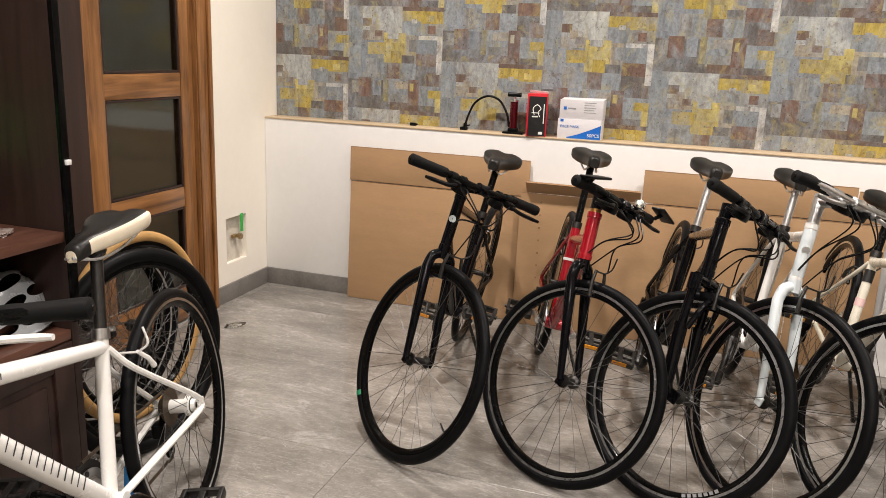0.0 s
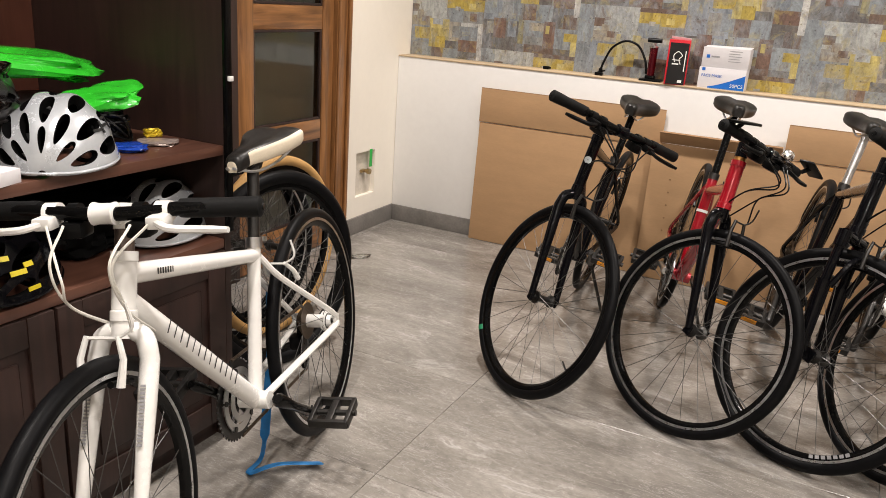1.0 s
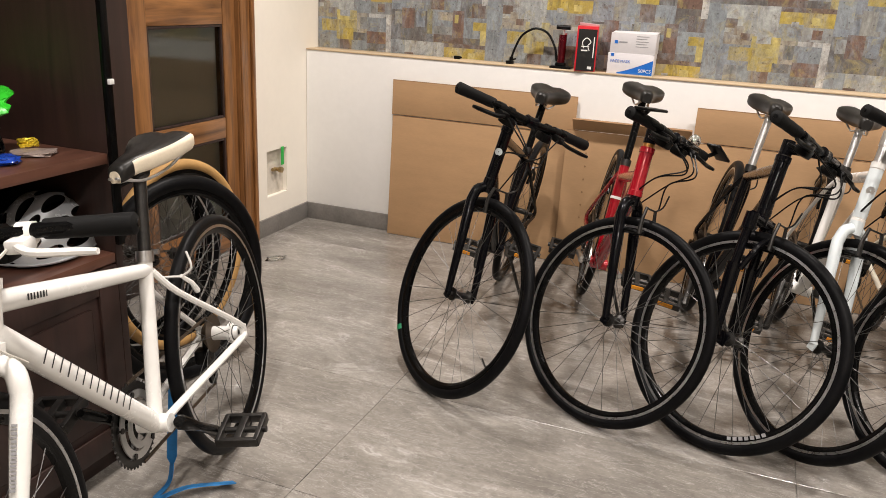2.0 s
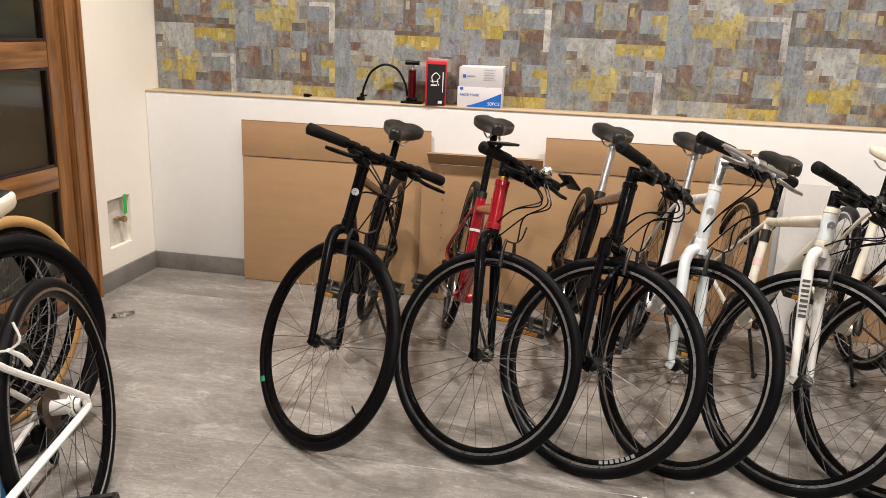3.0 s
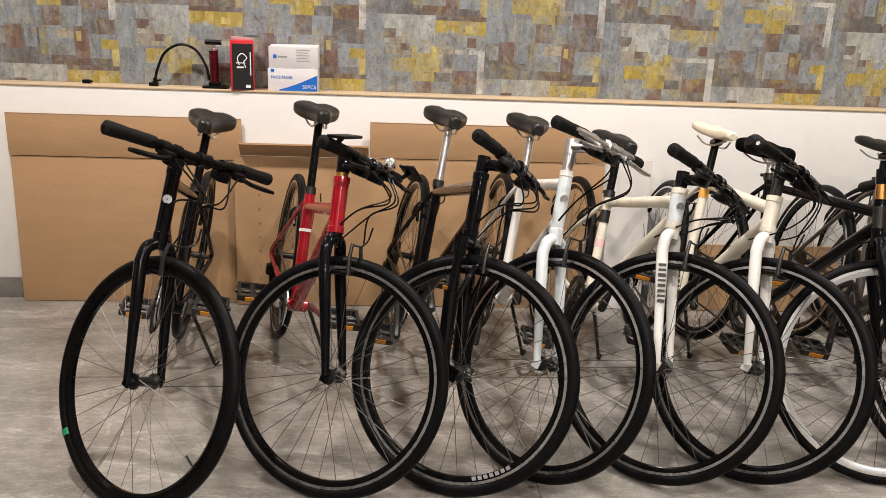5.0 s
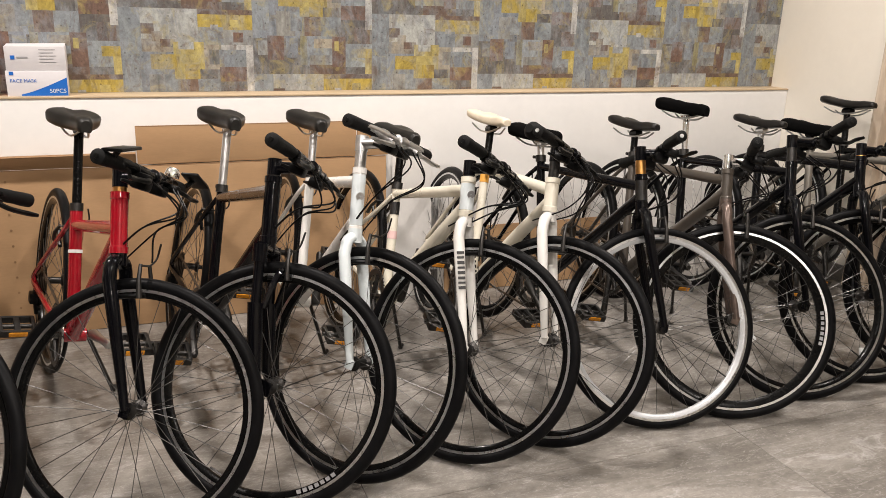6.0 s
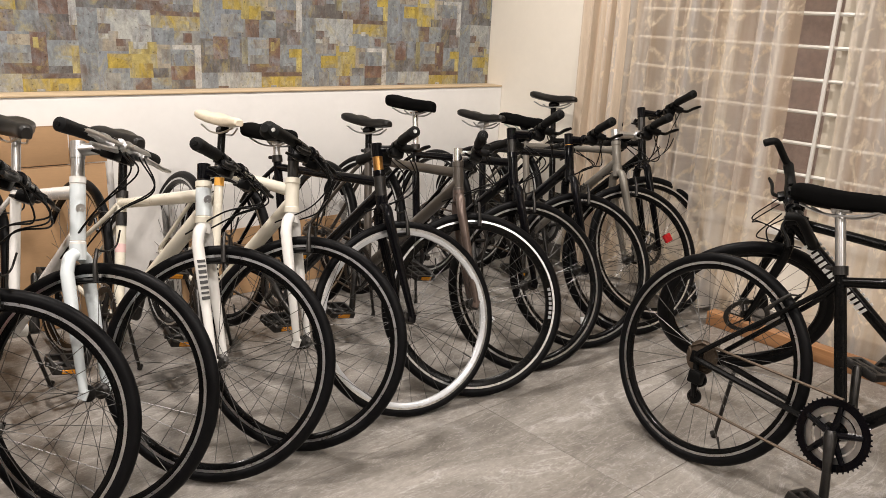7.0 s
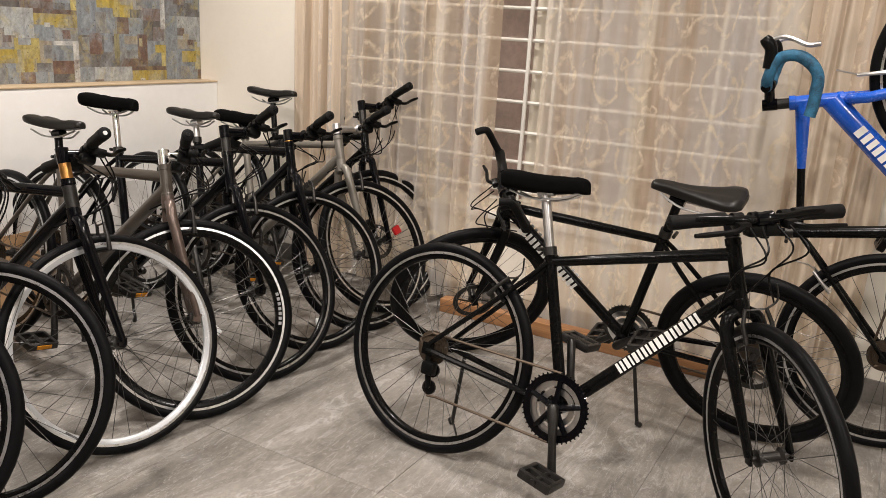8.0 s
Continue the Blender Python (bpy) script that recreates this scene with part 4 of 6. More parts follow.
            tube(bm, [e + (e - i).normalized() * 0.003, e + (e - i).normalized() * 0.0065], [0.0065, 0.0055], 12)
            part("bar_plug", bm, MAT["silver" if g("plug") else "plastic"], gr)
            # brake lever and shifter pod
            c = bc + V((-0.012, s * (W - 0.155), 0))
            bm = bmesh.new()
            tube(bm, [c + V((0, -0.012, 0)), c + V((0, 0.012, 0))], 0.0175, 12)
            box(bm, c + V((0.004, -0.016, -0.022)), c + V((0.042, 0.016, 0.000)), 0.006)
            lv = curve_pts([c + V((0.036, 0, -0.010)), c + V((0.052, s * 0.03, -0.016)), c + V((0.046, s * 0.085, -0.020)), c + V((0.050, s * 0.125, -0.020))], 5)
            tube(bm, lv, [0.0065] * (len(lv) - 3) + [0.006, 0.0055, 0.005], 8)
            part("brake_lever", bm, MAT[g("lever", "plastic")], bar_ob)
            c2 = bc + V((-0.01, s * (W - 0.195), 0))
            bm = bmesh.new()
            tube(bm, [c2 + V((0, -0.009, 0)), c2 + V((0, 0.009, 0))], 0.0168, 12)
            box(bm, c2 + V((-0.016, -0.020, -0.040)), c2 + V((0.026, 0.020, -0.012)), 0.008)
            tube(bm, [c2 + V((-0.01, 0, -0.03)), c2 + V((-0.036, s * 0.022, -0.03))], [0.006, 0.004], 8)
            part("gear_shifter", bm, MAT["plastic"], bar_ob)
        if g("barends"):
            for s in (-1, 1):
                e = bc + V((-0.03, s * (W - 0.004), 0))
                bm = bmesh.new()
                tube(bm, curve_pts([e, e + V((0.012, s * 0.006, 0.035)), e + V((0.03, s * 0.004, 0.095)), e + V((0.045, -s * 0.004, 0.115)), e + V((0.075, -s * 0.012, 0.118))], 5), 0.0125, 10)
                part("bar_end", bm, MAT["grip"], bar_ob)
        if g("bell"):
            c = bc + V((0, g("bell") * 0.09, 0.018))
            bm = bmesh.new()
            lathe(bm, [(0.001, 0.026), (0.010, 0.025), (0.017, 0.018), (0.019, 0.006), (0.019, 0.0), (0.001, 0.0)], 16, "z", c, False)
            part("bell", bm, MAT["chrome"], bar_ob)
        for s in g("mirror", ()):
            c = bc + V((-0.02, s * (W - 0.05 if s < 0 else W + 0.03), 0.0))
            bm = bmesh.new()
            box(bm, V((-0.024, -0.052, -0.004)), V((0.024, 0.052, 0.004)), 0.0035, Matrix.Translation(c + V((0.012, 0, 0.034))) @ pose(0, 0, 0, -14 * s, -14, 0))
            tube(bm, [c + V((0, -0.02 * s * (s > 0), 0.012)), c + V((0.008, 0, 0.034))], 0.007, 8)
            part("bar_mirror", bm, MAT["plastic"], bar_ob, "small folded black bar mirror")
    elif kind == "drop":
        bm = bmesh.new()
        W = 0.21
        tube(bm, [bc + V((0, -W, 0)), bc + V((0, W, 0))], 0.0130, 12)
        bar_ob = part("handlebar", bm, hb, b)
        bar_ob.matrix_local = S
        for s in (-1, 1):
            bm = bmesh.new()
            y = V((0, s * W, 0))
            tube(bm, curve_pts([bc + y - V((0, s * 0.03, 0)), bc + y + V((0.03, s * 0.004, 0.002)), bc + y + V((0.085, s * 0.006, -0.008)), bc + y + V((0.105, s * 0.006, -0.06)), bc + y + V((0.07, s * 0.008, -0.12)), bc + y + V((-0.005, s * 0.01, -0.135)), bc + y + V((-0.05, s * 0.01, -0.136))], 6), 0.0165, 12)
            part("bar_tape", bm, MAT[g("tape", "grip")], bar_ob)
            bm = bmesh.new()
            c = bc + y + V((0.085, s * 0.006, 0.0))
            tube(bm, curve_pts([c + V((-0.03, 0, 0.008)), c + V((0.025, 0, 0.018)), c + V((0.05, 0, 0.045))], 4), [0.018] * 5 + [0.019, 0.019, 0.018, 0.014], 10)
            part("brake_hood", bm, MAT["plastic"], bar_ob)
            bm = bmesh.new()
            tube(bm, curve_pts([c + V((0.045, 0, 0.03)), c + V((0.065, s * 0.003, -0.01)), c + V((0.055, s * 0.006, -0.07)), c + V((0.065, s * 0.008, -0.105))], 4), 0.0065, 8)
            part("brake_lever", bm, MAT["silver"], bar_ob)
    elif kind == "bull":
        bm = bmesh.new()
        W = 0.20
        tube(bm, [bc + V((0, -W, 0)), bc + V((0, W, 0))], 0.0140, 12)
        bar_ob = part("handlebar", bm, hb, b)
        bar_ob.matrix_local = S
    # wheels
    spec = (g("tw", 0.016), g("rim", "black_matte"), g("depth", 0.022), g("track", "track"), g("tyre", "rubber"), R_W)
    if g("front_wheel", True):
        wheel(b, "front_wheel", axle, S, (*g("front_spec", spec)[:5], R_W), 0.3 + g("spin", 0.0))
    if g("rear_wheel", True):
        wheel(b, "rear_wheel", rear, Matrix(), spec, 1.1 + g("spin", 0.0))
    if g("hub_shell"):
        bm = bmesh.new()
        tube(bm, [rear + V((0, k, 0)) for k in (-0.030, -0.027, -0.024, 0.018, 0.021, 0.030, 0.034, 0.046)], [0.014, 0.027, 0.019, 0.019, 0.028, 0.028, 0.018, 0.015], 16)
        part("hub_shell", bm, MAT[g("hub_shell")], b, "white hub shell")
    # brakes
    if g("brakes", "v") == "v":
        for nm, c, dirn, trn in (("front_brake", axle + a * 0.0, a, S), ("rear_brake", rear, (top - rear).normalized(), Matrix())):
            base = c + dirn * (R_W - 0.05)
            fb = p * 0.022 * (1 if nm == "front_brake" else -1)
            pd_ = dirn.cross(V((0, 1, 0))).normalized()
            for s in (-1, 1):
                bm = bmesh.new()
                q = base + V((0, s * 0.033, 0)) + fb
                tube(bm, [q, q + dirn * 0.045 + V((0, s * 0.004, 0)), q + dirn * 0.082 - V((0, s * 0.006, 0))], [0.0075, 0.0058, 0.0048], 8)
                arm_ = part(nm + "_arm", bm, MAT[g("brake_mat", "steel_dark")], b)
                arm_.matrix_local = trn
                bm = bmesh.new()
                w0 = c + dirn * (R_W - 0.045) + V((0, s * 0.021, 0))
                tube(bm, [w0 - pd_ * 0.032, w0 + pd_ * 0.032], 0.006, 8)
                part("brake_pad", bm, MAT["plastic"], arm_)
            q = base + dirn * 0.079 + fb
            bm = bmesh.new()
            tube(bm, [q + V((0, -0.028, 0)), *curve_pts([q + V((0, 0.028, 0)), q + V((0, 0.055, 0.02)), q + V((0.0, 0.05, 0.06))], 4)], 0.0028, 6)
            part(nm + "_noodle", bm, MAT[g("brake_mat", "steel_dark")], b).matrix_local = trn
    elif g("brakes") == "disc":
        for nm, c, trn in (("front_brake", axle, S), ("rear_brake", rear, Matrix())):
            bm = bmesh.new()
            lathe(bm, [(0.08, 0.040), (0.08, 0.042), (0.062, 0.042), (0.062, 0.040)], 36, "y", c)
            rotor = part(nm + "_rotor", bm, MAT["steel_dark"], b)
            rotor.matrix_local = trn
            for k in range(6):
                an = k * math.pi / 3
                bm = bmesh.new()
                tube(bm, [c + V((0.018 * math.cos(an), 0.041, 0.018 * math.sin(an))), c + V((0.065 * math.cos(an + 0.4), 0.041, 0.065 * math.sin(an + 0.4)))], 0.003, 6)
                part("rotor_arm", bm, MAT["steel_dark"], rotor)
            bm = bmesh.new()
            box(bm, c + V((-0.075, 0.030, 0.045)), c + V((-0.035, 0.056, 0.085)), 0.005)
            part(nm + "_caliper", bm, MAT["plastic"], b).matrix_local = trn
    # drive train, on the right side
    sgn = -1
    bm = bmesh.new()
    y = sgn * 0.048
    lathe(bm, [(0.094, y - 0.0015), (0.094, y + 0.0015), (0.074, y + 0.0015), (0.074, y - 0.0015)], 44, "y", bb)
    for k in range(44):
        an = k * 2 * math.pi / 44
        ct, sn = math.cos(an), math.sin(an)
        tube(bm, [bb + V((0.093 * ct, y, 0.093 * sn)), bb + V((0.0985 * ct, y, 0.0985 * sn))], [0.0036, 0.0016], 4)
    for k in range(5):
        an = k * 2 * math.pi / 5 + 0.3
        tube(bm, [bb + V((0, y, 0)), bb + V((0.078 * math.cos(an), y, 0.078 * math.sin(an)))], [0.011, 0.007], 8)
        bo = bb + V((0.07 * math.cos(an), y, 0.07 * math.sin(an)))
        tube(bm, [bo + V((0, -0.005, 0)), bo + V((0, 0.012, 0))], 0.0065, 8)
    ring_ob = part("chainring", bm, MAT[g("ring", "steel_dark")], b)
    bm = bmesh.new()
    lathe(bm, [(0.076, y + 0.006), (0.076, y + 0.009), (0.058, y + 0.009), (0.058, y + 0.006)], 44, "y", bb)
    lathe(bm, [(0.052, y + 0.012), (0.052, y + 0.015), (0.036, y + 0.015), (0.036, y + 0.012)], 36, "y", bb)
    part("inner_chainring", bm, MAT["silver"], ring_ob)
    ca = radians(g("crank", -60))
    for s in (-1, 1):
        d = V((math.cos(ca), 0, math.sin(ca))) * (-s)
        bm = bmesh.new()
        o_ = bb + V((0, s * 0.058, 0))
        e = bb + d * 0.17 + V((0, s * 0.068, 0))
        tube(bm, [o_ - d * 0.012, o_, o_.lerp(e, 0.5), e, e + d * 0.01], [0.012, 0.017, 0.011, 0.0125, 0.008], 10)
        arm = part("crank_arm", bm, MAT[g("crank_mat", "steel_dark")], b)
        pd = part("pedal", cached("pedal", pedal_mesh), None, arm)
        at_p = Matrix.Translation(e + V((0, s * 0.064, 0))) @ Matrix.Rotation(radians(g("pedal_tilt", 12)), 4, "Y")
        pd.matrix_local = at_p
        for q in () if g("bare_pedal") else (-1, 1):
            bm = bmesh.new()
            box(bm, (q * 0.0485 - 0.002, -0.026, -0.007), (q * 0.0485 + 0.002, 0.026, 0.007), 0.0015)
            part("reflector", bm, MAT["amber"], arm, "amber reflector").matrix_local = at_p
    bm = bmesh.new()
    prof = [(0.016, sgn * 0.024)]
    for k in range(6):
        r = 0.052 - 0.0055 * k
        yy = sgn * (0.026 + 0.0045 * k)
        prof += [(r - 0.008, yy - sgn * 0.001), (r, yy - sgn * 0.001), (r, yy + sgn * 0.001), (r - 0.008, yy + sgn * 0.001)]
    prof.append((0.016, sgn * 0.052))
    lathe(bm, prof, 28, "y", rear)
    part("cassette", bm, MAT["chain"], b)
    bm = bmesh.new()
    cy = sgn * 0.040
    tube(bm, [rear + V((0.0, cy, 0.045)), bb + V((0, cy - 0.006, 0.096))], 0.0042, 6)
    jock = rear + V((0.02, cy, -0.115))
    tube(bm, [bb + V((0, cy - 0.006, -0.096)), jock + V((0.03, 0, -0.022)), jock + V((0, 0, -0.026)), jock + V((-0.02, 0, 0)), rear + V((0.022, cy, -0.06)), rear + V((-0.04, cy, 0.02)), rear + V((0, cy, 0.045))], 0.0042, 6)
    part("chain", bm, MAT["chain"], b)
    bm = bmesh.new()
    box(bm, rear + V((-0.002, cy - 0.034, -0.075)), rear + V((0.04, cy - 0.004, -0.035)), 0.008)
    tube(bm, [rear + V((0.01, cy - 0.012, -0.05)), jock + V((0, -0.006, 0))], [0.011, 0.008], 8)
    tube(bm, [rear + V((0, cy - 0.01, -0.006)), rear + V((0.01, cy - 0.012, -0.05))], [0.008, 0.010], 8)
    for c in (jock, rear + V((0.022, cy, -0.062))):
        lathe(bm, [(0.022, cy - 0.004 - cy), (0.022, 0.004), (0.004, 0.004), (0.004, -0.004)], 16, "y", c)
    part("rear_derailleur", bm, MAT["plastic"], b)
    # cables in front of the bars
    cm = MAT[g("cable", "plastic")]
    rng = random.Random(len(label) * 7 + int(psi))
    if kind == "flat":
        W = g("width", 0.29)
        for i, s in enumerate((-1, 1, -1, 1)):
            st0 = S @ (bc + V((0.03, s * (W - 0.165 - 0.03 * (i // 2)), -0.012)))
            en = (head_b.lerp(bb, 0.12) + V((0, s * 0.02, 0))) if i != 1 else S @ (axle + a * (R_W + 0.045) + V((0.02, 0.05, 0)))
            mid = S @ (bc + V((0.085 + rng.uniform(-0.015, 0.03), s * rng.uniform(0.02, 0.06), -0.055 - rng.uniform(0, 0.03))))
            m2_ = S @ (P0 + a * (L_head - 0.09) + p * 0.075 + V((0, s * 0.045, 0)))
            bm = bmesh.new()
            tube(bm, curve_pts([st0, mid, m2_, en], 8), 0.0024, 6, False)
            part("cable", bm, cm, b)
    # kickstand on the left
    if g("stand", True):
        bm = bmesh.new()
        k0 = V((0.37, 0.045, 0.268)) if g("stand") != "rear" else rear + V((0.06, 0.07, -0.01))
        zc = 0.012
        foot = V((k0.x - 0.06, k0.y + 0.125 - zc, zc))
        foot.z = max(0.012, (foot.y) * math.tan(radians(max(0.0, -lean))) + 0.010)
        tube(bm, [k0, foot], 0.0065, 8)
        tube(bm, [foot - V((0.0, 0.0, 0.002)), foot + V((-0.014, 0.010, 0.004))], 0.009, 8)
        part("kickstand", bm, MAT[g("stand_mat", "steel_dark")], b)
    if g("lamp_red"):
        bm = bmesh.new()
        q = bb + sd * (L_st + 0.06)
        box(bm, q + V((-0.055, -0.02, -0.012)), q + V((-0.018, 0.02, 0.012)), 0.005)
        part("rear_reflector", bm, MAT["red_lens"], b)
    if g("spoke_reflector"):
        mt = MAT[g("spoke_reflector")]
        an = g("refl_at", 2.2)
        bm = bmesh.new()
        box(bm, V((0.19, -0.008, -0.018)), V((0.225, 0.008, 0.018)), 0.004, Matrix.Translation(axle) @ Matrix.Rotation(an, 4, "Y"))
        part("spoke_reflector", bm, mt, b).matrix_local = S
    if g("tape_at"):
        bm = bmesh.new()
        t0, tw_ = radians(g("tape_at")), g("tw", 0.016)
        ring = [[axle + V(((R_W - tw_ + (tw_ + 0.001) * math.cos(k)) * math.cos(t0 + q * 0.03), (tw_ + 0.001) * math.sin(k), (R_W - tw_ + (tw_ + 0.001) * math.cos(k)) * math.sin(t0 + q * 0.03))) for k in [2 * math.pi * i / 14 for i in range(14)]] for q in (-1, 0, 1)]
        vs = [[bm.verts.new(v) for v in r_] for r_ in ring]
        for u_, w_ in zip(vs, vs[1:]):
            for k in range(14):
                bm.faces.new((u_[k], u_[(k + 1) % 14], w_[(k + 1) % 14], w_[k]))
        part("tyre_tape", bm, MAT["green_tape"], b, "band of green tape").matrix_local = S
    if g("rim_mark"):
        t0, mm = g("rim_mark")
        sp_ = g("front_spec", spec)
        rr_, ww_ = R_W - 2 * sp_[0] + 0.004 - 0.016, min(0.0115, sp_[0] * 0.8) + 0.0005
        bm = bmesh.new()
        for s in (-1, 1):
            for k in range(7):
                an = -radians(t0 + 3.4 * k)
                box(bm, V((-0.005, -0.0006, -0.0055)), V((0.005, 0.0006, 0.0055)), m=Matrix.Translation(axle) @ Matrix.Rotation(an, 4, "Y") @ Matrix.Translation((rr_, s * ww_, 0)))
        part("rim_lettering", bm, MAT[mm], b).matrix_local = S
    if g("front_reflector"):
        bm = bmesh.new()
        q = P0 + a * (L_head - 0.005) + p * 0.03
        box(bm, q + V((0, -0.03, -0.013)), q + V((0.01, 0.03, 0.013)), 0.004)
        part("front_reflector", bm, MAT["clear_lens"], b).matrix_local = S
    return b

V_SP, V_WD = ("sport", "vinyl"), ("wide", "vinyl")
bicycle("gloss black flat-bar bicycle with slick black rims, on its stand", (-0.488, 2.251), -86.0, -11.5, 48.2, 0.900, 0.858, 1.066, r=0.323, bbz=0.275, crown=0.357, head=0.192, st=0.400, sad_fwd=0.000, reach=0.097, width=0.274, frame="black", saddle=V_WD, badge="pearl", track=None, depth=0.02, brake_mat="steel_dark", crank=-150, tape_at=236)
bicycle("candy red bicycle with a black fork and copper spacers", (-0.002, 2.278), -78.9, -10.0, 53.6, 0.931, 0.840, 1.064, r=0.319, bbz=0.276, crown=0.371, head=0.155, st=0.389, sad_fwd=-0.007, reach=0.088, width=0.247, frame="red", fork="black", saddle=V_WD, spacer="copper", bell=1, mirror=(-1, 1), tt_low=0.085, drop=0.055, st_fat=1.2, st_bands=((0.64, 0.010, "mark_white"),), fat=1.2, brake_mat="steel_dark", crank=-170, crank_mat="silver")
bicycle("dark brown bicycle with a thick black suspension fork", (0.320, 2.304), -84.9, -12.3, 56.5, 0.930, 0.854, 1.048, r=0.324, bbz=0.276, crown=0.363, head=0.181, st=0.425, sad_fwd=-0.014, reach=0.105, width=0.298, frame="black", top_mat="dark_brown", fork="black", stanchion="black", saddle=V_WD, post="silver", sus=True, fat=1.2, tw=0.018, brake_mat="steel_dark", crank=-20, rim_mark=(-52, "mark_grey"))
bicycle("white city bicycle with a silver seat post and silver bars", (0.581, 2.366), -90.1, -10.2, 40.9, 0.903, 0.893, 1.059, r=0.324, bbz=0.276, crown=0.354, head=0.187, st=0.441, sad_fwd=-0.007, reach=0.122, width=0.229, frame="white", fork="pearl", head_mat="pearl", saddle=V_WD, post="silver", stem="silver", bar_mat="silver", spacer="silver", lever="silver", badge="track", tw=0.0165, crank=-60, fat=1.1)
bicycle("cream bicycle with black lettering on its white fork", (0.896, 2.358), -87.6, -12.6, 43.5, 0.863, 0.818, 1.025, r=0.325, bbz=0.274, crown=0.380, head=0.123, st=0.398, sad_fwd=0.011, reach=0.104, width=0.301, frame="cream", fork="white", saddle=V_WD, badge="mark_grey", fork_mark=(0.021, "mark_black"), fork_out=True, fork_len=0.105, fork_gap=0.32, fork_weight=0.4, head_mat="pearl", st_bands=((0.52, 0.028, "label_pink"), (0.74, 0.045, "mark_black")), brake_mat="steel_dark", fat=1.15, crank=-100)
bicycle("cream bicycle with a cream saddle and a white fork", (1.165, 2.369), -94.6, -11.9, 43.5, 0.895, 0.846, 1.050, r=0.319, bbz=0.276, crown=0.381, head=0.111, st=0.470, sad_fwd=0.005, reach=0.057, width=0.258, frame="cream", fork="white", saddle=("sport", "cream_vinyl"), st_bands=((0.82, 0.03, "label_orange"),), ergo=True, plug=True, fat=1.15, crank=-45, brake_mat="steel_dark")
bicycle("black bicycle with a deep white front rim and copper spacers", (1.563, 2.319), -83.4, -7.9, 66.9, 0.845, 0.832, 1.027, r=0.319, bbz=0.275, crown=0.377, head=0.108, st=0.470, sad_fwd=0.000, reach=0.058, width=0.248, frame="black", fork="black", saddle=("wide", "gel"), spacer="copper", head_mat="steel_dark", post="silver", plug=True, front_spec=(0.014, "white_rim", 0.021, "track", "rubber"), crank=-30)
bicycle("grey-brown bicycle with a polished stem and a worn fork", (1.827, 2.317), -93.0, -10.5, 59.2, 0.864, 0.803, 1.050, r=0.320, bbz=0.275, crown=0.380, head=0.130, st=0.470, sad_fwd=0.003, reach=0.060, width=0.270, frame="grey_frame", fork="brown_fork", saddle=V_SP, stem="chrome", spacer="chrome", fat=1.1, crank=-75, depth=0.03, rim_mark=(8, "mark_grey"))
bicycle("black hybrid bicycle with a padded saddle on a silver post", (2.140, 2.338), -88.2, -11.4, 66.0, 0.935, 0.855, 1.034, r=0.323, bbz=0.276, crown=0.379, head=0.121, st=0.470, sad_fwd=0.004, reach=0.081, width=0.282, frame="black", fork="black", saddle=("wide", "gel"), post="chrome", rim="black_matte", spoke_reflector="clear_lens", crank=-10)
bicycle("black hybrid bicycle with a brown-black saddle and copper spacer", (2.483, 2.366), -95.1, -9.8, 69.7, 0.851, 0.810, 1.038, r=0.317, bbz=0.275, crown=0.380, head=0.130, st=0.470, sad_fwd=0.002, reach=0.062, width=0.293, frame="black", fork="black", saddle=V_SP, post="silver", spacer="copper", spoke_reflector="clear_lens", refl_at=1.2, fat=1.1)
bicycle("silver-grey bicycle with a slim grey fork and red reflector", (2.773, 2.330), -92.7, -9.3, 67.4, 0.834, 0.817, 1.031, r=0.321, bbz=0.276, crown=0.380, head=0.126, st=0.470, sad_fwd=0.006, reach=0.099, width=0.296, frame="olive_frame", fork="olive_frame", saddle=("wide", "gel"), stem="silver", spoke_reflector="red_lens", refl_at=5.5, mark=(0.18, 0.025, "mark_black", 0.3))
bicycle("black mountain bicycle with disc brakes beside the curtain", (3.004, 2.397), -92.4, -12.9, 68.6, 0.928, 0.901, 1.028, r=0.327, bbz=0.276, crown=0.380, head=0.132, st=0.470, sad_fwd=0.007, reach=0.085, width=0.302, frame="black_matte", fork="black", saddle=V_SP, brakes="disc", tw=0.018)
bicycle("black bicycle with white lettering and a padded saddle cover", (2.050, 0.605), -93.5, -13.8, -50.9, 0.892, 0.828, 0.984, r=0.318, bbz=0.265, crown=0.351, head=0.173, st=0.429, sad_fwd=0.016, reach=0.150, width=0.214, frame="black_matte", saddle=("wide", "gel"), post="silver", mark=(0.25, 0.028, "mark_white", 0.20), mark_weight=0.30, mark_gap=0.2, sad_tilt=-9, bare_pedal=True, stand="rear", ring="black", crank=-78, brake_mat="steel_dark")
bicycle("black disc-brake bicycle with bar ends, leaning before the curtain", (2.879, 1.774), 86.3, -16.0, 42.2, 0.872, 0.750, 1.025, r=0.311, bbz=0.271, crown=0.365, head=0.120, st=0.450, sad_fwd=-0.050, reach=0.030, width=0.220, frame="black_matte", saddle=V_SP, brakes="disc", track=None, tw=0.021, barends=True, mark=(0.27, 0.034, "mark_white", 0.14), mark_weight=0.36, crank=-40)
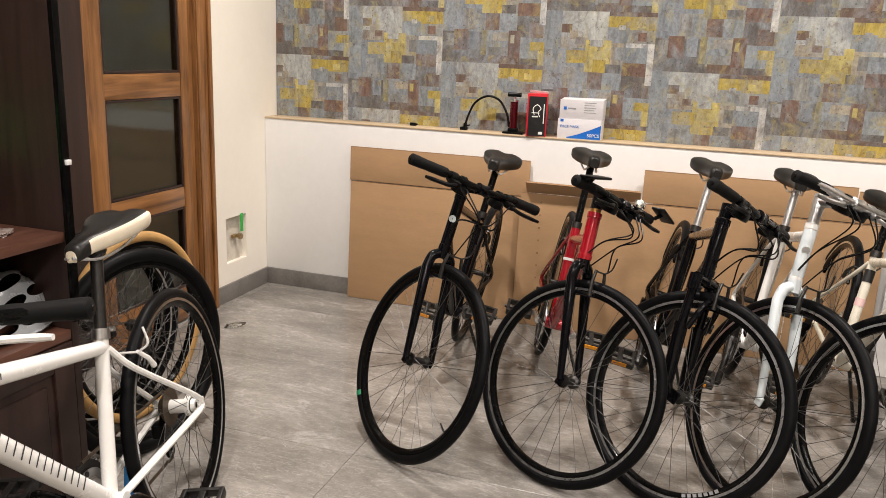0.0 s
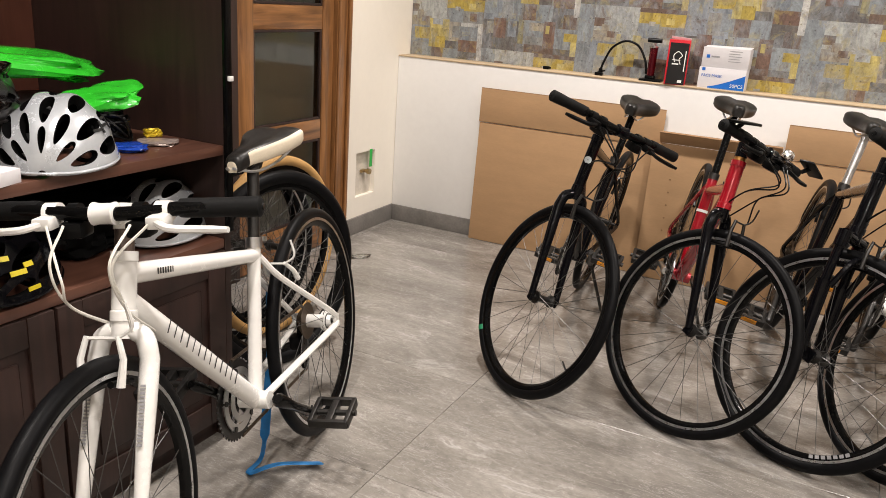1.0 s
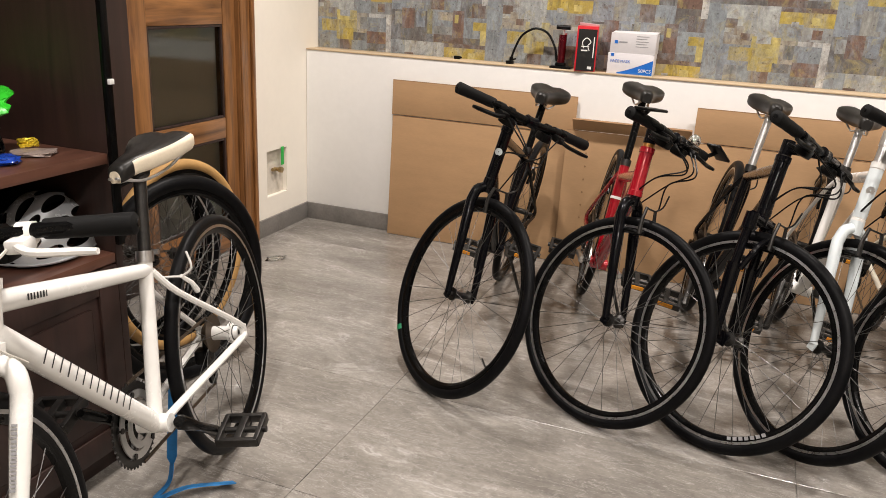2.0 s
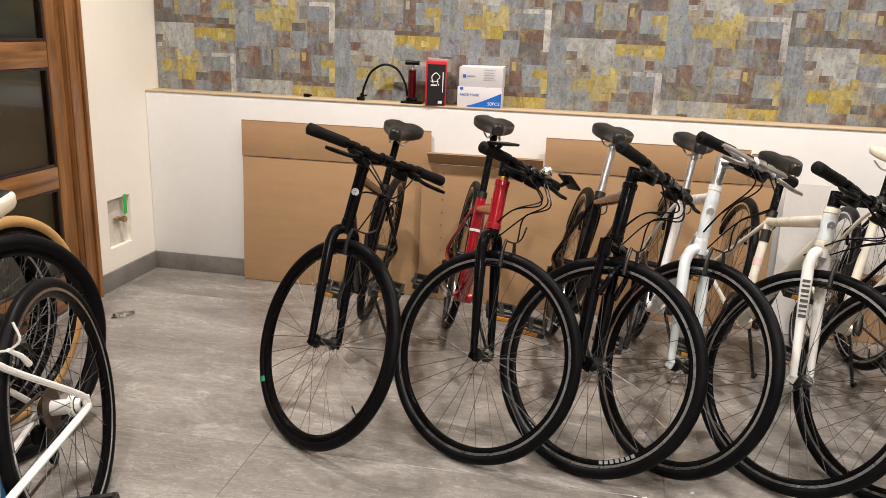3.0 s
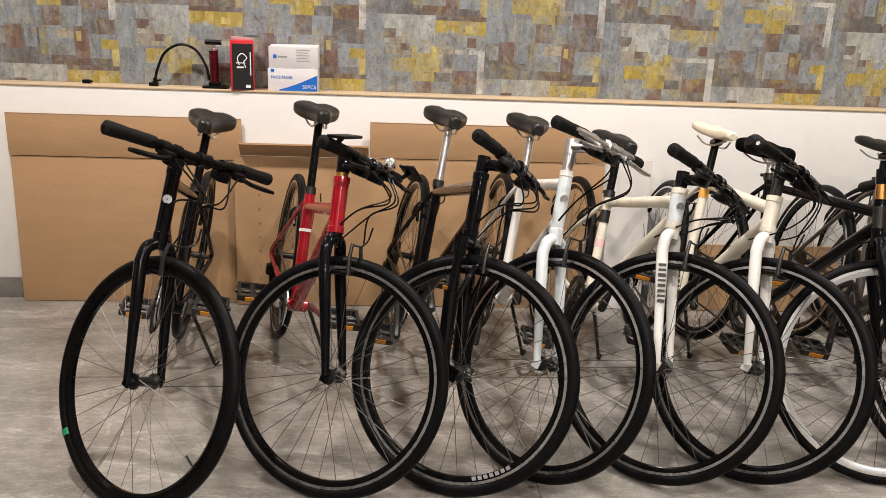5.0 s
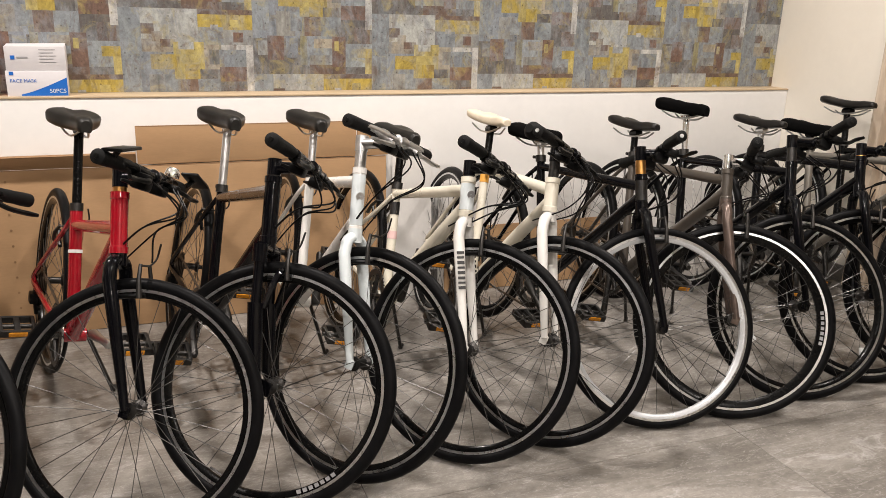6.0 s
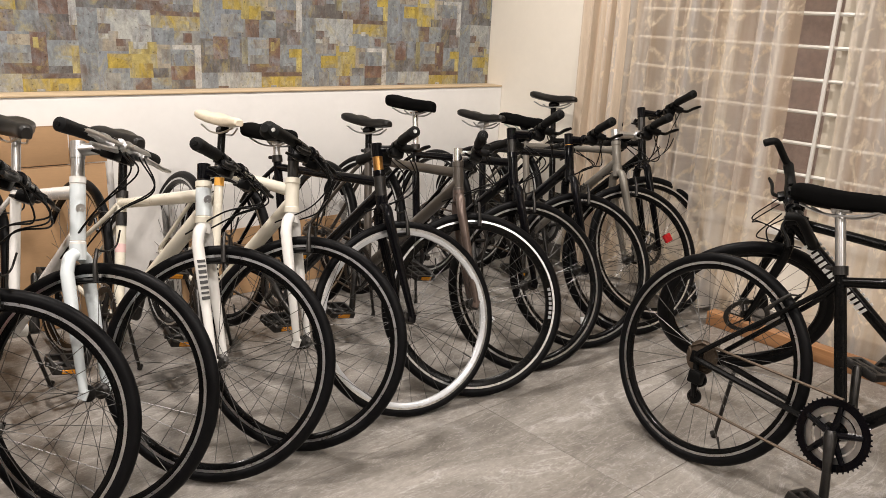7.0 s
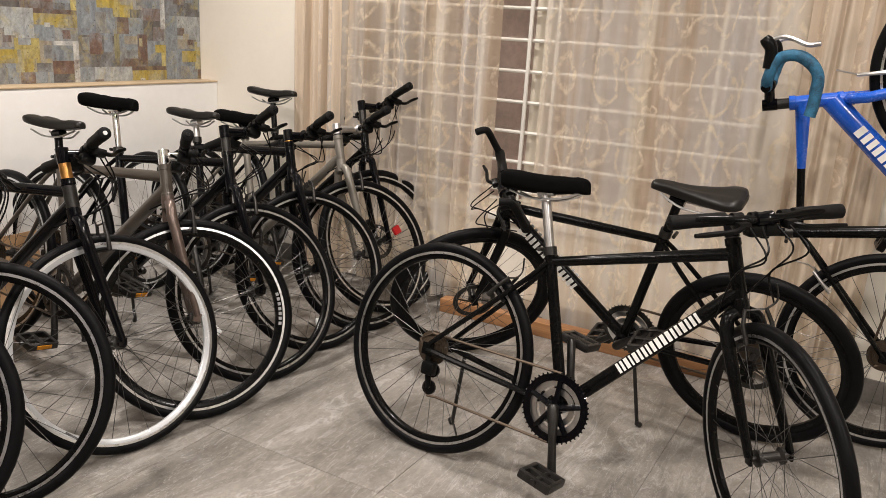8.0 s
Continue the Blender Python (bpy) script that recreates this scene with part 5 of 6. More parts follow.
bicycle("white road bicycle with black flat bars beside the cabinet", (-0.532, 0.732), -73.7, 8.1, 4.5, 0.874, 0.826, 1.006, r=0.319, bbz=0.293, crown=0.365, head=0.121, st=0.365, sad_fwd=-0.016, reach=0.061, width=0.252, frame="white", saddle=("two_tone", "cream_vinyl"), sad_tilt=2, sad_turn=-8, hub_shell="white", bare_pedal=True, tt_mark="mark_black", mark=(0.3, 0.028, "mark_black", 0.2), mark_gap=0.8, mark_weight=0.07, lever="white", cable="cable_white", stand=False, stem="white", spacer="brown_fork", clamp="silver", brake_mat="white", post="steel_dark", fat=1.15, fork_mark=(0.009, "mark_grey"), crank=37, rim="black_matte", crank_mat="black_matte")
# the road bicycle that stands on its rear wheel, nose up
_up = pose(2.98, 0.405, 0.331, 8, 0, 5.5) @ Matrix(((0, 1, 0, 0), (0, 0, 1, -R_W), (1, 0, 0, 0), (0, 0, 0, 1)))
bicycle("bright blue road bicycle stood upright on its rear wheel", (0, 0), 0, 0, 0, 0.83, 0.88, 0.90, placed=_up, frame="blue", fork="blue", bars="drop", tape="blue_tape", mark=(0.26, 0.035, "mark_white", 0.22), stand=False, no_saddle=True, stem="black", depth=0.03, brake_mat="silver", st=0.45, fat=1.75, rear_mat="black_matte", top_mat="black_matte", split=True, st_fat=1.2)


# ---- window and curtains ----
def build_window():
    y0, y1, z0, z1 = WIN
    w = thing("window_1", "window with white bars and dark glass behind curtains", "window", kind="structure", m=pose(WALL_R, 0, 0))
    def piece(name, lo, hi, mat, bevel=0.003, label="", par=None):
        bm = bmesh.new()
        box(bm, lo, hi, bevel)
        return part(name, bm, mat, par or w, label)
    cm = simple("cream_window_paint", (0.72, 0.66, 0.56), 0.4, var=0.06)
    for a, b in ((y0 + 0.001, y0 + 0.055), (y1 - 0.055, y1 - 0.001)):
        piece("window_frame", (0.04, a, z0), (0.11, b, z1), cm)
    piece("window_frame", (0.04, y0 + 0.056, z1 - 0.055), (0.11, y1 - 0.056, z1), cm)
    piece("window_frame", (0.04, y0 + 0.056, z0 + 0.001), (0.11, y1 - 0.056, z0 + 0.05), cm)
    piece("window_sill", (-0.03, y0 - 0.03, z0 - 0.03), (0.04, y1 + 0.03, z0 - 0.001), simple("white_sill", (0.74, 0.72, 0.68), 0.4))
    mids = [1.42, 1.86, 2.38]
    for m_ in mids:
        piece("mullion", (0.045, m_ - 0.035, z0 + 0.05), (0.105, m_ + 0.035, z1 - 0.056), cm)
    ys = [y0 + 0.055, *mids, y1 - 0.055]
    for a, b in zip(ys, ys[1:]):
        bm = bmesh.new()
        box(bm, (0.075, a, z0 + 0.05), (0.081, b, z1 - 0.055))
        g = part("pane", bm, MAT["glass"], w)
        g.visible_shadow = False
    # grille in front of the sashes
    z = z0 + 0.105
    while z < z1 - 0.04:
        bm = bmesh.new()
        tube(bm, [(0.018, y0 + 0.002, z), (0.018, y1 - 0.002, z)], 0.0075, 8)
        part("grille_bar", bm, MAT["grille"], w)
        z += 0.1295
    for yy in (1.12, 1.775, 1.90, 2.12, 2.62):
        bm = bmesh.new()
        box(bm, (0.002, yy - 0.008, z0 + 0.002), (0.012, yy + 0.008, z1 - 0.002), 0.002)
        part("grille_upright", bm, MAT["grille"], w)
build_window()
# added backdrop; its beige stands in for the room's reflection in the glass
block("backdrop", (WALL_R + 1.0, -0.6, -0.5), (WALL_R + 1.1, 4.6, 3.6), simple("backdrop_beige", (0.55, 0.42, 0.36), 0.8, var=0.3, scale=3), "plain beige backdrop added outside the window", "backdrop")


def curtain(name, ya, yb, x, label, folds, amp, seed, mat="sheer"):
    """Hanging cloth with uneven folds that widen towards the hem."""
    rng = random.Random(seed)
    nu, nv, z0, z1 = 150, 26, 0.03, 2.5
    ph = [rng.uniform(0, 6.28) for _ in range(4)]
    bm = bmesh.new()
    rows = []
    for j in range(nv + 1):
        v = j / nv
        row = []
        for i in range(nu + 1):
            u = i / nu
            f = folds * u * 2 * math.pi
            d = amp * (0.55 * math.sin(f + ph[0] + 0.4 * math.sin(3 * v)) + 0.3 * math.sin(0.47 * f + ph[1]) + 0.22 * math.sin(1.9 * f + ph[2] + 1.2 * v))
            d *= 1.15 - 0.3 * v
            y = ya + (yb - ya) * u + 0.012 * math.sin(f * 0.5 + ph[3] + 2 * v)
            row.append(bm.verts.new((x + d, y, z0 + (z1 - z0) * v)))
        rows.append(row)
    for a, b in zip(rows, rows[1:]):
        for i in range(nu):
            bm.faces.new((a[i], a[i + 1], b[i + 1], b[i]))
    c = thing("curtain", label, "curtain", "curtains at the window", m=Matrix())
    part("cloth", bm, MAT[mat], c)
    bm = bmesh.new()
    tube(bm, [(x, ya, z1 + 0.012), (x, yb, z1 + 0.012)], 0.012, 8)
    part("curtain_rod", bm, MAT["steel_dark"], c)
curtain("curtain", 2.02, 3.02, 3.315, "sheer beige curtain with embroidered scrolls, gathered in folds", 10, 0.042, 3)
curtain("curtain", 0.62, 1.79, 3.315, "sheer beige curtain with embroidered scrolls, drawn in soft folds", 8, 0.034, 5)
curtain("curtain", 2.84, 3.10, 3.30, "bunched beige curtain edge in tight folds", 5, 0.030, 8, "drape")
curtain("curtain", 0.50, 0.82, 3.30, "bunched beige curtain edge beside the bare wall", 4, 0.030, 9, "drape")

block("plank", (3.20, 0.95, 0.0), (3.262, 2.15, 0.062), MAT["plank"], "orange-brown wooden batten lying on the floor under the window", "plank", 0.004, "")


# ---- cardboard and sheets against the low wall ----
def cardboard(name, label, x0, x1, panels, y, tilt, dots=None):
    """Flattened carton: panels (xa, xb, za, zb, set back, dark) split by creases."""
    c = thing(name, label, "cardboard", "flattened cartons")
    for xa, xb, za, zb, back, fold in panels:
        bm = bmesh.new()
        box(bm, (xa, -0.004, 0), (xb, 0.004, zb - za), 0.0015)
        ob = part("panel", bm, MAT["card"], c)
        ob.matrix_local = Matrix.Translation((0, y + tilt * za + back, za)) @ pose(0, 0, 0, -math.degrees(math.atan(tilt)) + fold, 0, 0)
        bm = bmesh.new()
        box(bm, (xa + 0.001, -0.0046, zb - za - 0.0016), (xb - 0.001, 0.0046, zb - za + 0.0006))
        e = part("flute_edge", bm, MAT["card_dark"], ob)
    if dots:
        for i in range(9):
            bm = bmesh.new()
            lathe(bm, [(0.0045, -0.0005), (0.0045, 0.0005), (0.0005, 0.0005), (0.0005, -0.0005)], 10, "y", (dots, y + tilt * (0.12 + 0.06 * i) - 0.0052, 0.12 + 0.06 * i))
            part("staple_hole", bm, MAT["card_dark"], c)
    return c
cardboard("cardboard_sheet", "flattened brown carton leaning on the low wall", -1.29, -0.37, [(-1.29, -0.372, 0.002, 0.612, 0, 0), (-1.295, -0.37, 0.616, 0.785, 0.0, 1.5)], 3.652, 0.045)
cardboard("cardboard_sheet", "flattened brown carton with a folded flap and punched holes", -0.37, 1.15, [(-0.40, 1.15, 0.002, 0.640, 0, 0), (-0.372, 0.15, 0.644, 0.712, 0.0, 42), (0.155, 1.02, 0.644, 0.790, 0.004, 2), (1.025, 1.16, 0.644, 0.775, 0.006, 3)], 3.625, 0.045, -0.30)


def leaning_sheet(label, x0, x1, h, y, mat, cat="sheet", z=0.0):
    bm = bmesh.new()
    nx, nz = 10, 8
    rng = random.Random(int(x0 * 100))
    rows = []
    for dy in (0, 0.006):
        g = [[bm.verts.new((x0 + (x1 - x0) * i / nx, dy + 0.004 * math.sin(i * 0.9 + j * 0.5) + rng.uniform(-0.0008, 0.0008), h * j / nz)) for i in range(nx + 1)] for j in range(nz + 1)]
        rows.append(g)
    for g, rev in zip(rows, (False, True)):
        for j in range(nz):
            for i in range(nx):
                q = [g[j][i], g[j][i + 1], g[j + 1][i + 1], g[j + 1][i]]
                bm.faces.new(q[::-1] if rev else q)
    a, b = rows
    rim = [(0, i) for i in range(nx)] + [(j, nx) for j in range(nz)] + [(nz, nx - i) for i in range(nx)] + [(nz - j, 0) for j in range(nz)]
    for k in range(len(rim)):
        p, q = rim[k], rim[(k + 1) % len(rim)]
        bm.faces.new((a[p[0]][p[1]], a[q[0]][q[1]], b[q[0]][q[1]], b[p[0]][p[1]]))
    ob = new("carton_sheet", mesh_from(bm, "carton_sheet", mat))
    ob.matrix_world = Matrix.Translation((0, y, z)) @ pose(0, 0, 0, -4, 0, 0)
    tagged(ob, label, cat, "sheets behind the bicycles")
white_card = simple("white_faced_card", (0.70, 0.68, 0.65), 0.6, var=0.06, scale=6)
leaning_sheet("white-faced carton sheet leaning on the low wall", 1.18, 1.36, 0.66, 3.615, white_card, z=0.003)
leaning_sheet("white-faced carton sheet behind the cream bicycles", 1.40, 2.20, 0.50, 3.632, white_card, z=0.003)
leaning_sheet("brown carton strip leaning before a white sheet", 1.42, 2.24, 0.30, 3.600, MAT["card"], z=0.003)
leaning_sheet("white-faced carton sheet behind the black bicycles", 2.30, 2.95, 0.44, 3.630, white_card, z=0.003)

# ---- on the ledge ----
SEG_RED = simple("red_print", (0.58, 0.012, 0.025), 0.35, var=0.06)
SEG_BLK = simple("black_print", (0.010, 0.010, 0.011), 0.35, var=0.15)
CARTON = simple("white_printed_carton", (0.72, 0.70, 0.72), 0.45, var=0.04, scale=9)
CARTON_G = simple("grey_white_carton", (0.62, 0.60, 0.61), 0.5, var=0.05, scale=9)
BLUE_PRINT = simple("blue_print", (0.012, 0.14, 0.55), 0.4, var=0.05)
WINE = simple("wine_red_anodised", (0.10, 0.006, 0.012), 0.25, 0.6, var=0.15)


def words(text, size, mat, parent, m):
    cu = bpy.data.curves.new("words", "FONT")
    cu.body, cu.size, cu.extrude = text, size, 0.0002
    tmp = new("words", cu)
    dg = bpy.context.evaluated_depsgraph_get()
    me = bpy.data.meshes.new_from_object(tmp.evaluated_get(dg))
    bpy.data.objects.remove(tmp)
    me.materials.clear()
    me.materials.append(mat)
    ob = part("printed_words", me, None, parent)
    ob.matrix_local = m
    return ob


def pump():
    p = thing("floor_pump", "small black foot pump with a wine-red barrel and black hose", "pump", m=pose(-0.482, 3.75, LEDGE))
    bm = bmesh.new()
    box(bm, (-0.045, -0.035, 0), (0.055, 0.035, 0.010), 0.004)
    box(bm, (-0.022, -0.022, 0.010), (0.022, 0.022, 0.026), 0.005)
    part("base", bm, MAT["plastic"], p)
    bm = bmesh.new()
    tube(bm, [(0, 0, 0.024), (0, 0, 0.150)], 0.018, 18)
    part("barrel", bm, WINE, p)
    bm = bmesh.new()
    tube(bm, [(0, 0, 0.150), (0, 0, 0.157), (0, 0, 0.159), (0, 0, 0.172)], [0.0205, 0.0205, 0.008, 0.008], 16)
    part("collar", bm, MAT["silver"], p)
    bm = bmesh.new()
    tube(bm, [(-0.032, 0, 0.182), (0.032, 0, 0.182)], 0.0105, 12)
    part("handle", bm, MAT["plastic"], p)
    bm = bmesh.new()
    tube(bm, curve_pts([(-0.02, 0, 0.03), (-0.035, 0.005, 0.09), (-0.075, 0.01, 0.150), (-0.135, 0.012, 0.168), (-0.195, 0.01, 0.135), (-0.225, 0.006, 0.075), (-0.238, 0.0, 0.028)], 7), 0.0055, 8)
    part("hose", bm, MAT["plastic"], p)
    bm = bmesh.new()
    box(bm, (-0.262, -0.012, 0.0), (-0.226, 0.012, 0.016), 0.004)
    tube(bm, [(-0.238, 0, 0.012), (-0.238, 0, 0.034)], 0.009, 10)
    tube(bm, [(-0.25, 0, 0.015), (-0.215, 0, 0.026)], 0.004, 8)
    part("valve_head", bm, MAT["plastic"], p)
pump()


def red_box():
    b = thing("carton", "tall black and red printed box with an open top flap", "box", m=pose(-0.366, 3.735, LEDGE, 0, 0, 9))
    w, d, h = 0.046, 0.042, 0.195
    bm = bmesh.new()
    box(bm, (-w, -d, 0), (w, d, h), 0.0012)
    part("body", bm, SEG_RED, b)
    bm = bmesh.new()
    box(bm, (-w + 0.007, -d - 0.0008, 0.002), (w - 0.004, -d + 0.001, h - 0.012))
    part("front_print", bm, SEG_BLK, b)
    bm = bmesh.new()
    tube(bm, curve_pts([(-0.012, -d - 0.001, 0.10), (-0.018, -d - 0.001, 0.128), (0.0, -d - 0.001, 0.145), (0.018, -d - 0.001, 0.128), (0.006, -d - 0.001, 0.112), (0.014, -d - 0.001, 0.090)], 5), 0.0022, 6)
    tube(bm, [(-0.024, -d - 0.001, 0.108), (0.012, -d - 0.001, 0.108)], 0.002, 6)
    box(bm, (-0.022, -d - 0.0015, 0.088), (0.006, -d, 0.094))
    part("emblem", bm, MAT["mark_white"], b, "plain white emblem")
    bm = bmesh.new()
    box(bm, (-w + 0.004, -0.0008, 0), (w, 0.0008, 0.012), m=Matrix.Translation((0, d - 0.002, h)) @ pose(0, 0, 0, 25, 4, 0))
    part("flap", bm, CARTON, b)
    bm = bmesh.new()
    box(bm, (0.012, -d - 0.0012, 0.01), (0.030, -d - 0.0006, 0.022))
    box(bm, (0.03, -d - 0.0012, 0.06), (0.034, -d - 0.0006, 0.15))
    part("lettering", bm, MAT["mark_white"], b)
red_box()


def mask_boxes():
    x0, x1, y0, y1 = -0.262, -0.062, 3.712, 3.812
    b = thing("mask_box", "white carton of face masks with a blue wedge print", "box", "mask boxes", m=pose(0, 0, LEDGE))
    bm = bmesh.new()
    box(bm, (x0, y0, 0), (x1, y1, 0.090), 0.0015)
    part("body", bm, CARTON, b)
    bm = bmesh.new()
    n = 12
    vs = [bm.verts.new((x0 + 0.045 + (x1 - x0 - 0.046) * i / n, y0 - 0.0012, 0.003 + 0.060 * (i / n) ** 1.25 + 0.004)) for i in range(n + 1)]
    lo = [bm.verts.new((v.co.x, y0 - 0.0012, 0.002)) for v in vs]
    for i in range(n):
        bm.faces.new((lo[i], lo[i + 1], vs[i + 1], vs[i]))
    part("blue_wedge", bm, BLUE_PRINT, b)
    words("FACE MASK", 0.017, BLUE_PRINT, b, pose(x0 + 0.012, y0 - 0.0012, 0.050, 90, 0, 0))
    words("50PCS", 0.021, MAT["mark_white"], b, pose(x1 - 0.062, y0 - 0.0018, 0.012, 90, 0, 0))
    bm = bmesh.new()
    box(bm, (x0 + 0.012, y0 - 0.0012, 0.076), (x0 + 0.026, y0 - 0.0004, 0.088))
    part("emblem", bm, BLUE_PRINT, b)
    t = thing("mask_box", "opened grey-white mask carton stacked on another", "box", "mask boxes", m=pose(0, 0.004, LEDGE + 0.0905, 0, 0, 0.0))
    bm = bmesh.new()
    box(bm, (x0 + 0.004, y0, 0), (x1 + 0.002, y1, 0.086), 0.002)
    part("body", bm, CARTON_G, t)
    bm = bmesh.new()
    box(bm, (x0 + 0.004, -0.05, 0), (x1 + 0.001, 0.05, 0.0012), m=Matrix.Translation((0, (y0 + y1) / 2, 0.090)) @ pose(0, 0, 0, 4, -1, 0))
    part("lid", bm, CARTON, t)
    bm = bmesh.new()
    box(bm, (x0 + 0.022, y0 - 0.001, 0.040), (x0 + 0.036, y0 - 0.0003, 0.054))
    part("emblem", bm, BLUE_PRINT, t)
    bm = bmesh.new()
    for k in range(5):
        if k:
            part("text_line", bm, MAT["mark_grey"], t)
            bm = bmesh.new()
        box(bm, (x1 - 0.085, y0 - 0.001, 0.03 + 0.011 * k), (x1 - 0.03 - 0.008 * (k % 2), y0 - 0.0003, 0.0322 + 0.011 * k))
    part("text_line", bm, MAT["mark_grey"], t)
    bm = bmesh.new()
    box(bm, (x0 + 0.042, y0 - 0.001, 0.044), (x0 + 0.078, y0 - 0.0003, 0.050))
    part("text_line", bm, MAT["mark_grey"], t)
mask_boxes()
bm = bmesh.new()
box(bm, (-0.016, -0.010, 0), (0.016, 0.010, 0.016), 0.005)
box(bm, (0.012, -0.006, 0.004), (0.024, 0.006, 0.013), 0.003)
_c = new("lamp_clip", mesh_from(bm, "lamp_clip", MAT["plastic"]))
_c.location = (-1.0, 3.775, LEDGE)
tagged(_c, "small black plastic clip lying on the ledge", "clip")


# ---- pipe recess in the side wall ----
def pipe_recess():
    y0, y1, z0, z1 = SOCK
    r = thing("pipe_recess", "square pipe recess with a brass valve and green tape", "pipe recess", kind="structure", m=pose(WALL_L, 0, 0))
    bm = bmesh.new()
    box(bm, (-0.045, y0, z0), (-0.025, y1, z1))
    part("back_plate", bm, simple("rough_grey_plaster", (0.62, 0.57, 0.49), 0.9, var=0.2, scale=22, bumpy=0.5), r)
    ym, zm = (y0 + y1) / 2 + 0.015, (z0 + z1) / 2 + 0.01
    bm = bmesh.new()
    tube(bm, [(-0.05, ym, zm), (0.0, ym, zm), (0.004, ym, zm), (0.02, ym, zm)], [0.010, 0.010, 0.015, 0.015], 12)
    tube(bm, [(-0.01, ym - 0.04, zm + 0.004), (-0.01, ym, zm)], 0.009, 10)
    part("valve", bm, simple("tarnished_brass", (0.45, 0.34, 0.18), 0.35, 1.0, var=0.3, scale=60), r)
    bm = bmesh.new()
    box(bm, (0.002, ym + 0.018, zm + 0.02), (0.006, ym + 0.040, z1 + 0.008), 0.001, None)
    part("green_tag", bm, simple("green_plastic_tag", (0.02, 0.42, 0.06), 0.5, var=0.15), r)
pipe_recess()


# ---- cabinet with open shelves ----
CX0, CX1, CY0, CY1 = -1.79, -1.0, -0.05, 1.5
def cabinet():
    c = thing("cabinet", "tall dark brown cabinet with open shelves over panelled doors", "cabinet", m=Matrix())
    E, S_ = MAT["espresso"], MAT["shelf"]
    def piece(name, lo, hi, mat, bevel=0.002, par=None):
        bm = bmesh.new()
        box(bm, lo, hi, bevel)
        return part(name, bm, mat, par or c)
    piece("side_panel", (CX0, CY1 - 0.022, 0), (CX1, CY1, 2.25), E)
    piece("side_panel", (CX0, CY0, 0), (CX1, CY0 + 0.022, 2.25), E)
    piece("back_panel", (CX0 + 0.11, CY0 + 0.023, 0.56), (CX0 + 0.122, CY1 - 0.023, 2.22), wood_material("red_lit_back_panel", (0.055, 0.018, 0.011), (0.09, 0.032, 0.02), 0.4, 2))
    piece("top_panel", (CX0, CY0, 2.251), (CX1, CY1, 2.275), E)
    piece("shelf_board", (CX0 + 0.123, CY0 + 0.023, 0.798), (CX1, CY1 - 0.023, 0.822), S_)
    piece("shelf_board", (CX0 + 0.123, CY0 + 0.023, 0.556), (CX1 - 0.002, CY1 - 0.023, 0.580), S_)
    piece("plinth", (CX0 + 0.02, CY0 + 0.023, 0), (CX1 - 0.04, CY1 - 0.023, 0.07), E)
    n, g = 3, 0.004
    w = (CY1 - CY0 - 0.046) / n
    for i in range(n):
        a = CY0 + 0.023 + i * w + g
        b = a + w - 2 * g
        d = piece("door", (CX1 - 0.021, a, 0.072), (CX1 - 0.004, b, 0.552), E, 0.002)
        for lo, hi in (((CX1 - 0.004, a, 0.072), (CX1 + 0.004, a + 0.06, 0.552)), ((CX1 - 0.004, b - 0.06, 0.072), (CX1 + 0.004, b, 0.552)), ((CX1 - 0.004, a + 0.061, 0.072), (CX1 + 0.003, b - 0.061, 0.135)), ((CX1 - 0.004, a + 0.061, 0.49), (CX1 + 0.003, b - 0.061, 0.552))):
            piece("door_rail", lo, hi, E, 0.002, d)
        piece("raised_panel", (CX1 - 0.004, a + 0.085, 0.16), (CX1 + 0.001, b - 0.085, 0.465), E, 0.004, d)
    # catches on the front edge of the tall side panel
    piece("edge_strip", (CX1 - 0.001, CY1 - 0.021, 0.60), (CX1 + 0.012, CY1 - 0.001, 2.2), MAT["black_matte"])
    for z in (0.98, 1.42):
        piece("catch", (CX1 + 0.0125, CY1 - 0.018, z), (CX1 + 0.02, CY1 - 0.004, z + 0.012), MAT["mark_white"], 0.001)
cabinet()
SH1, SH2 = 0.822, 0.580


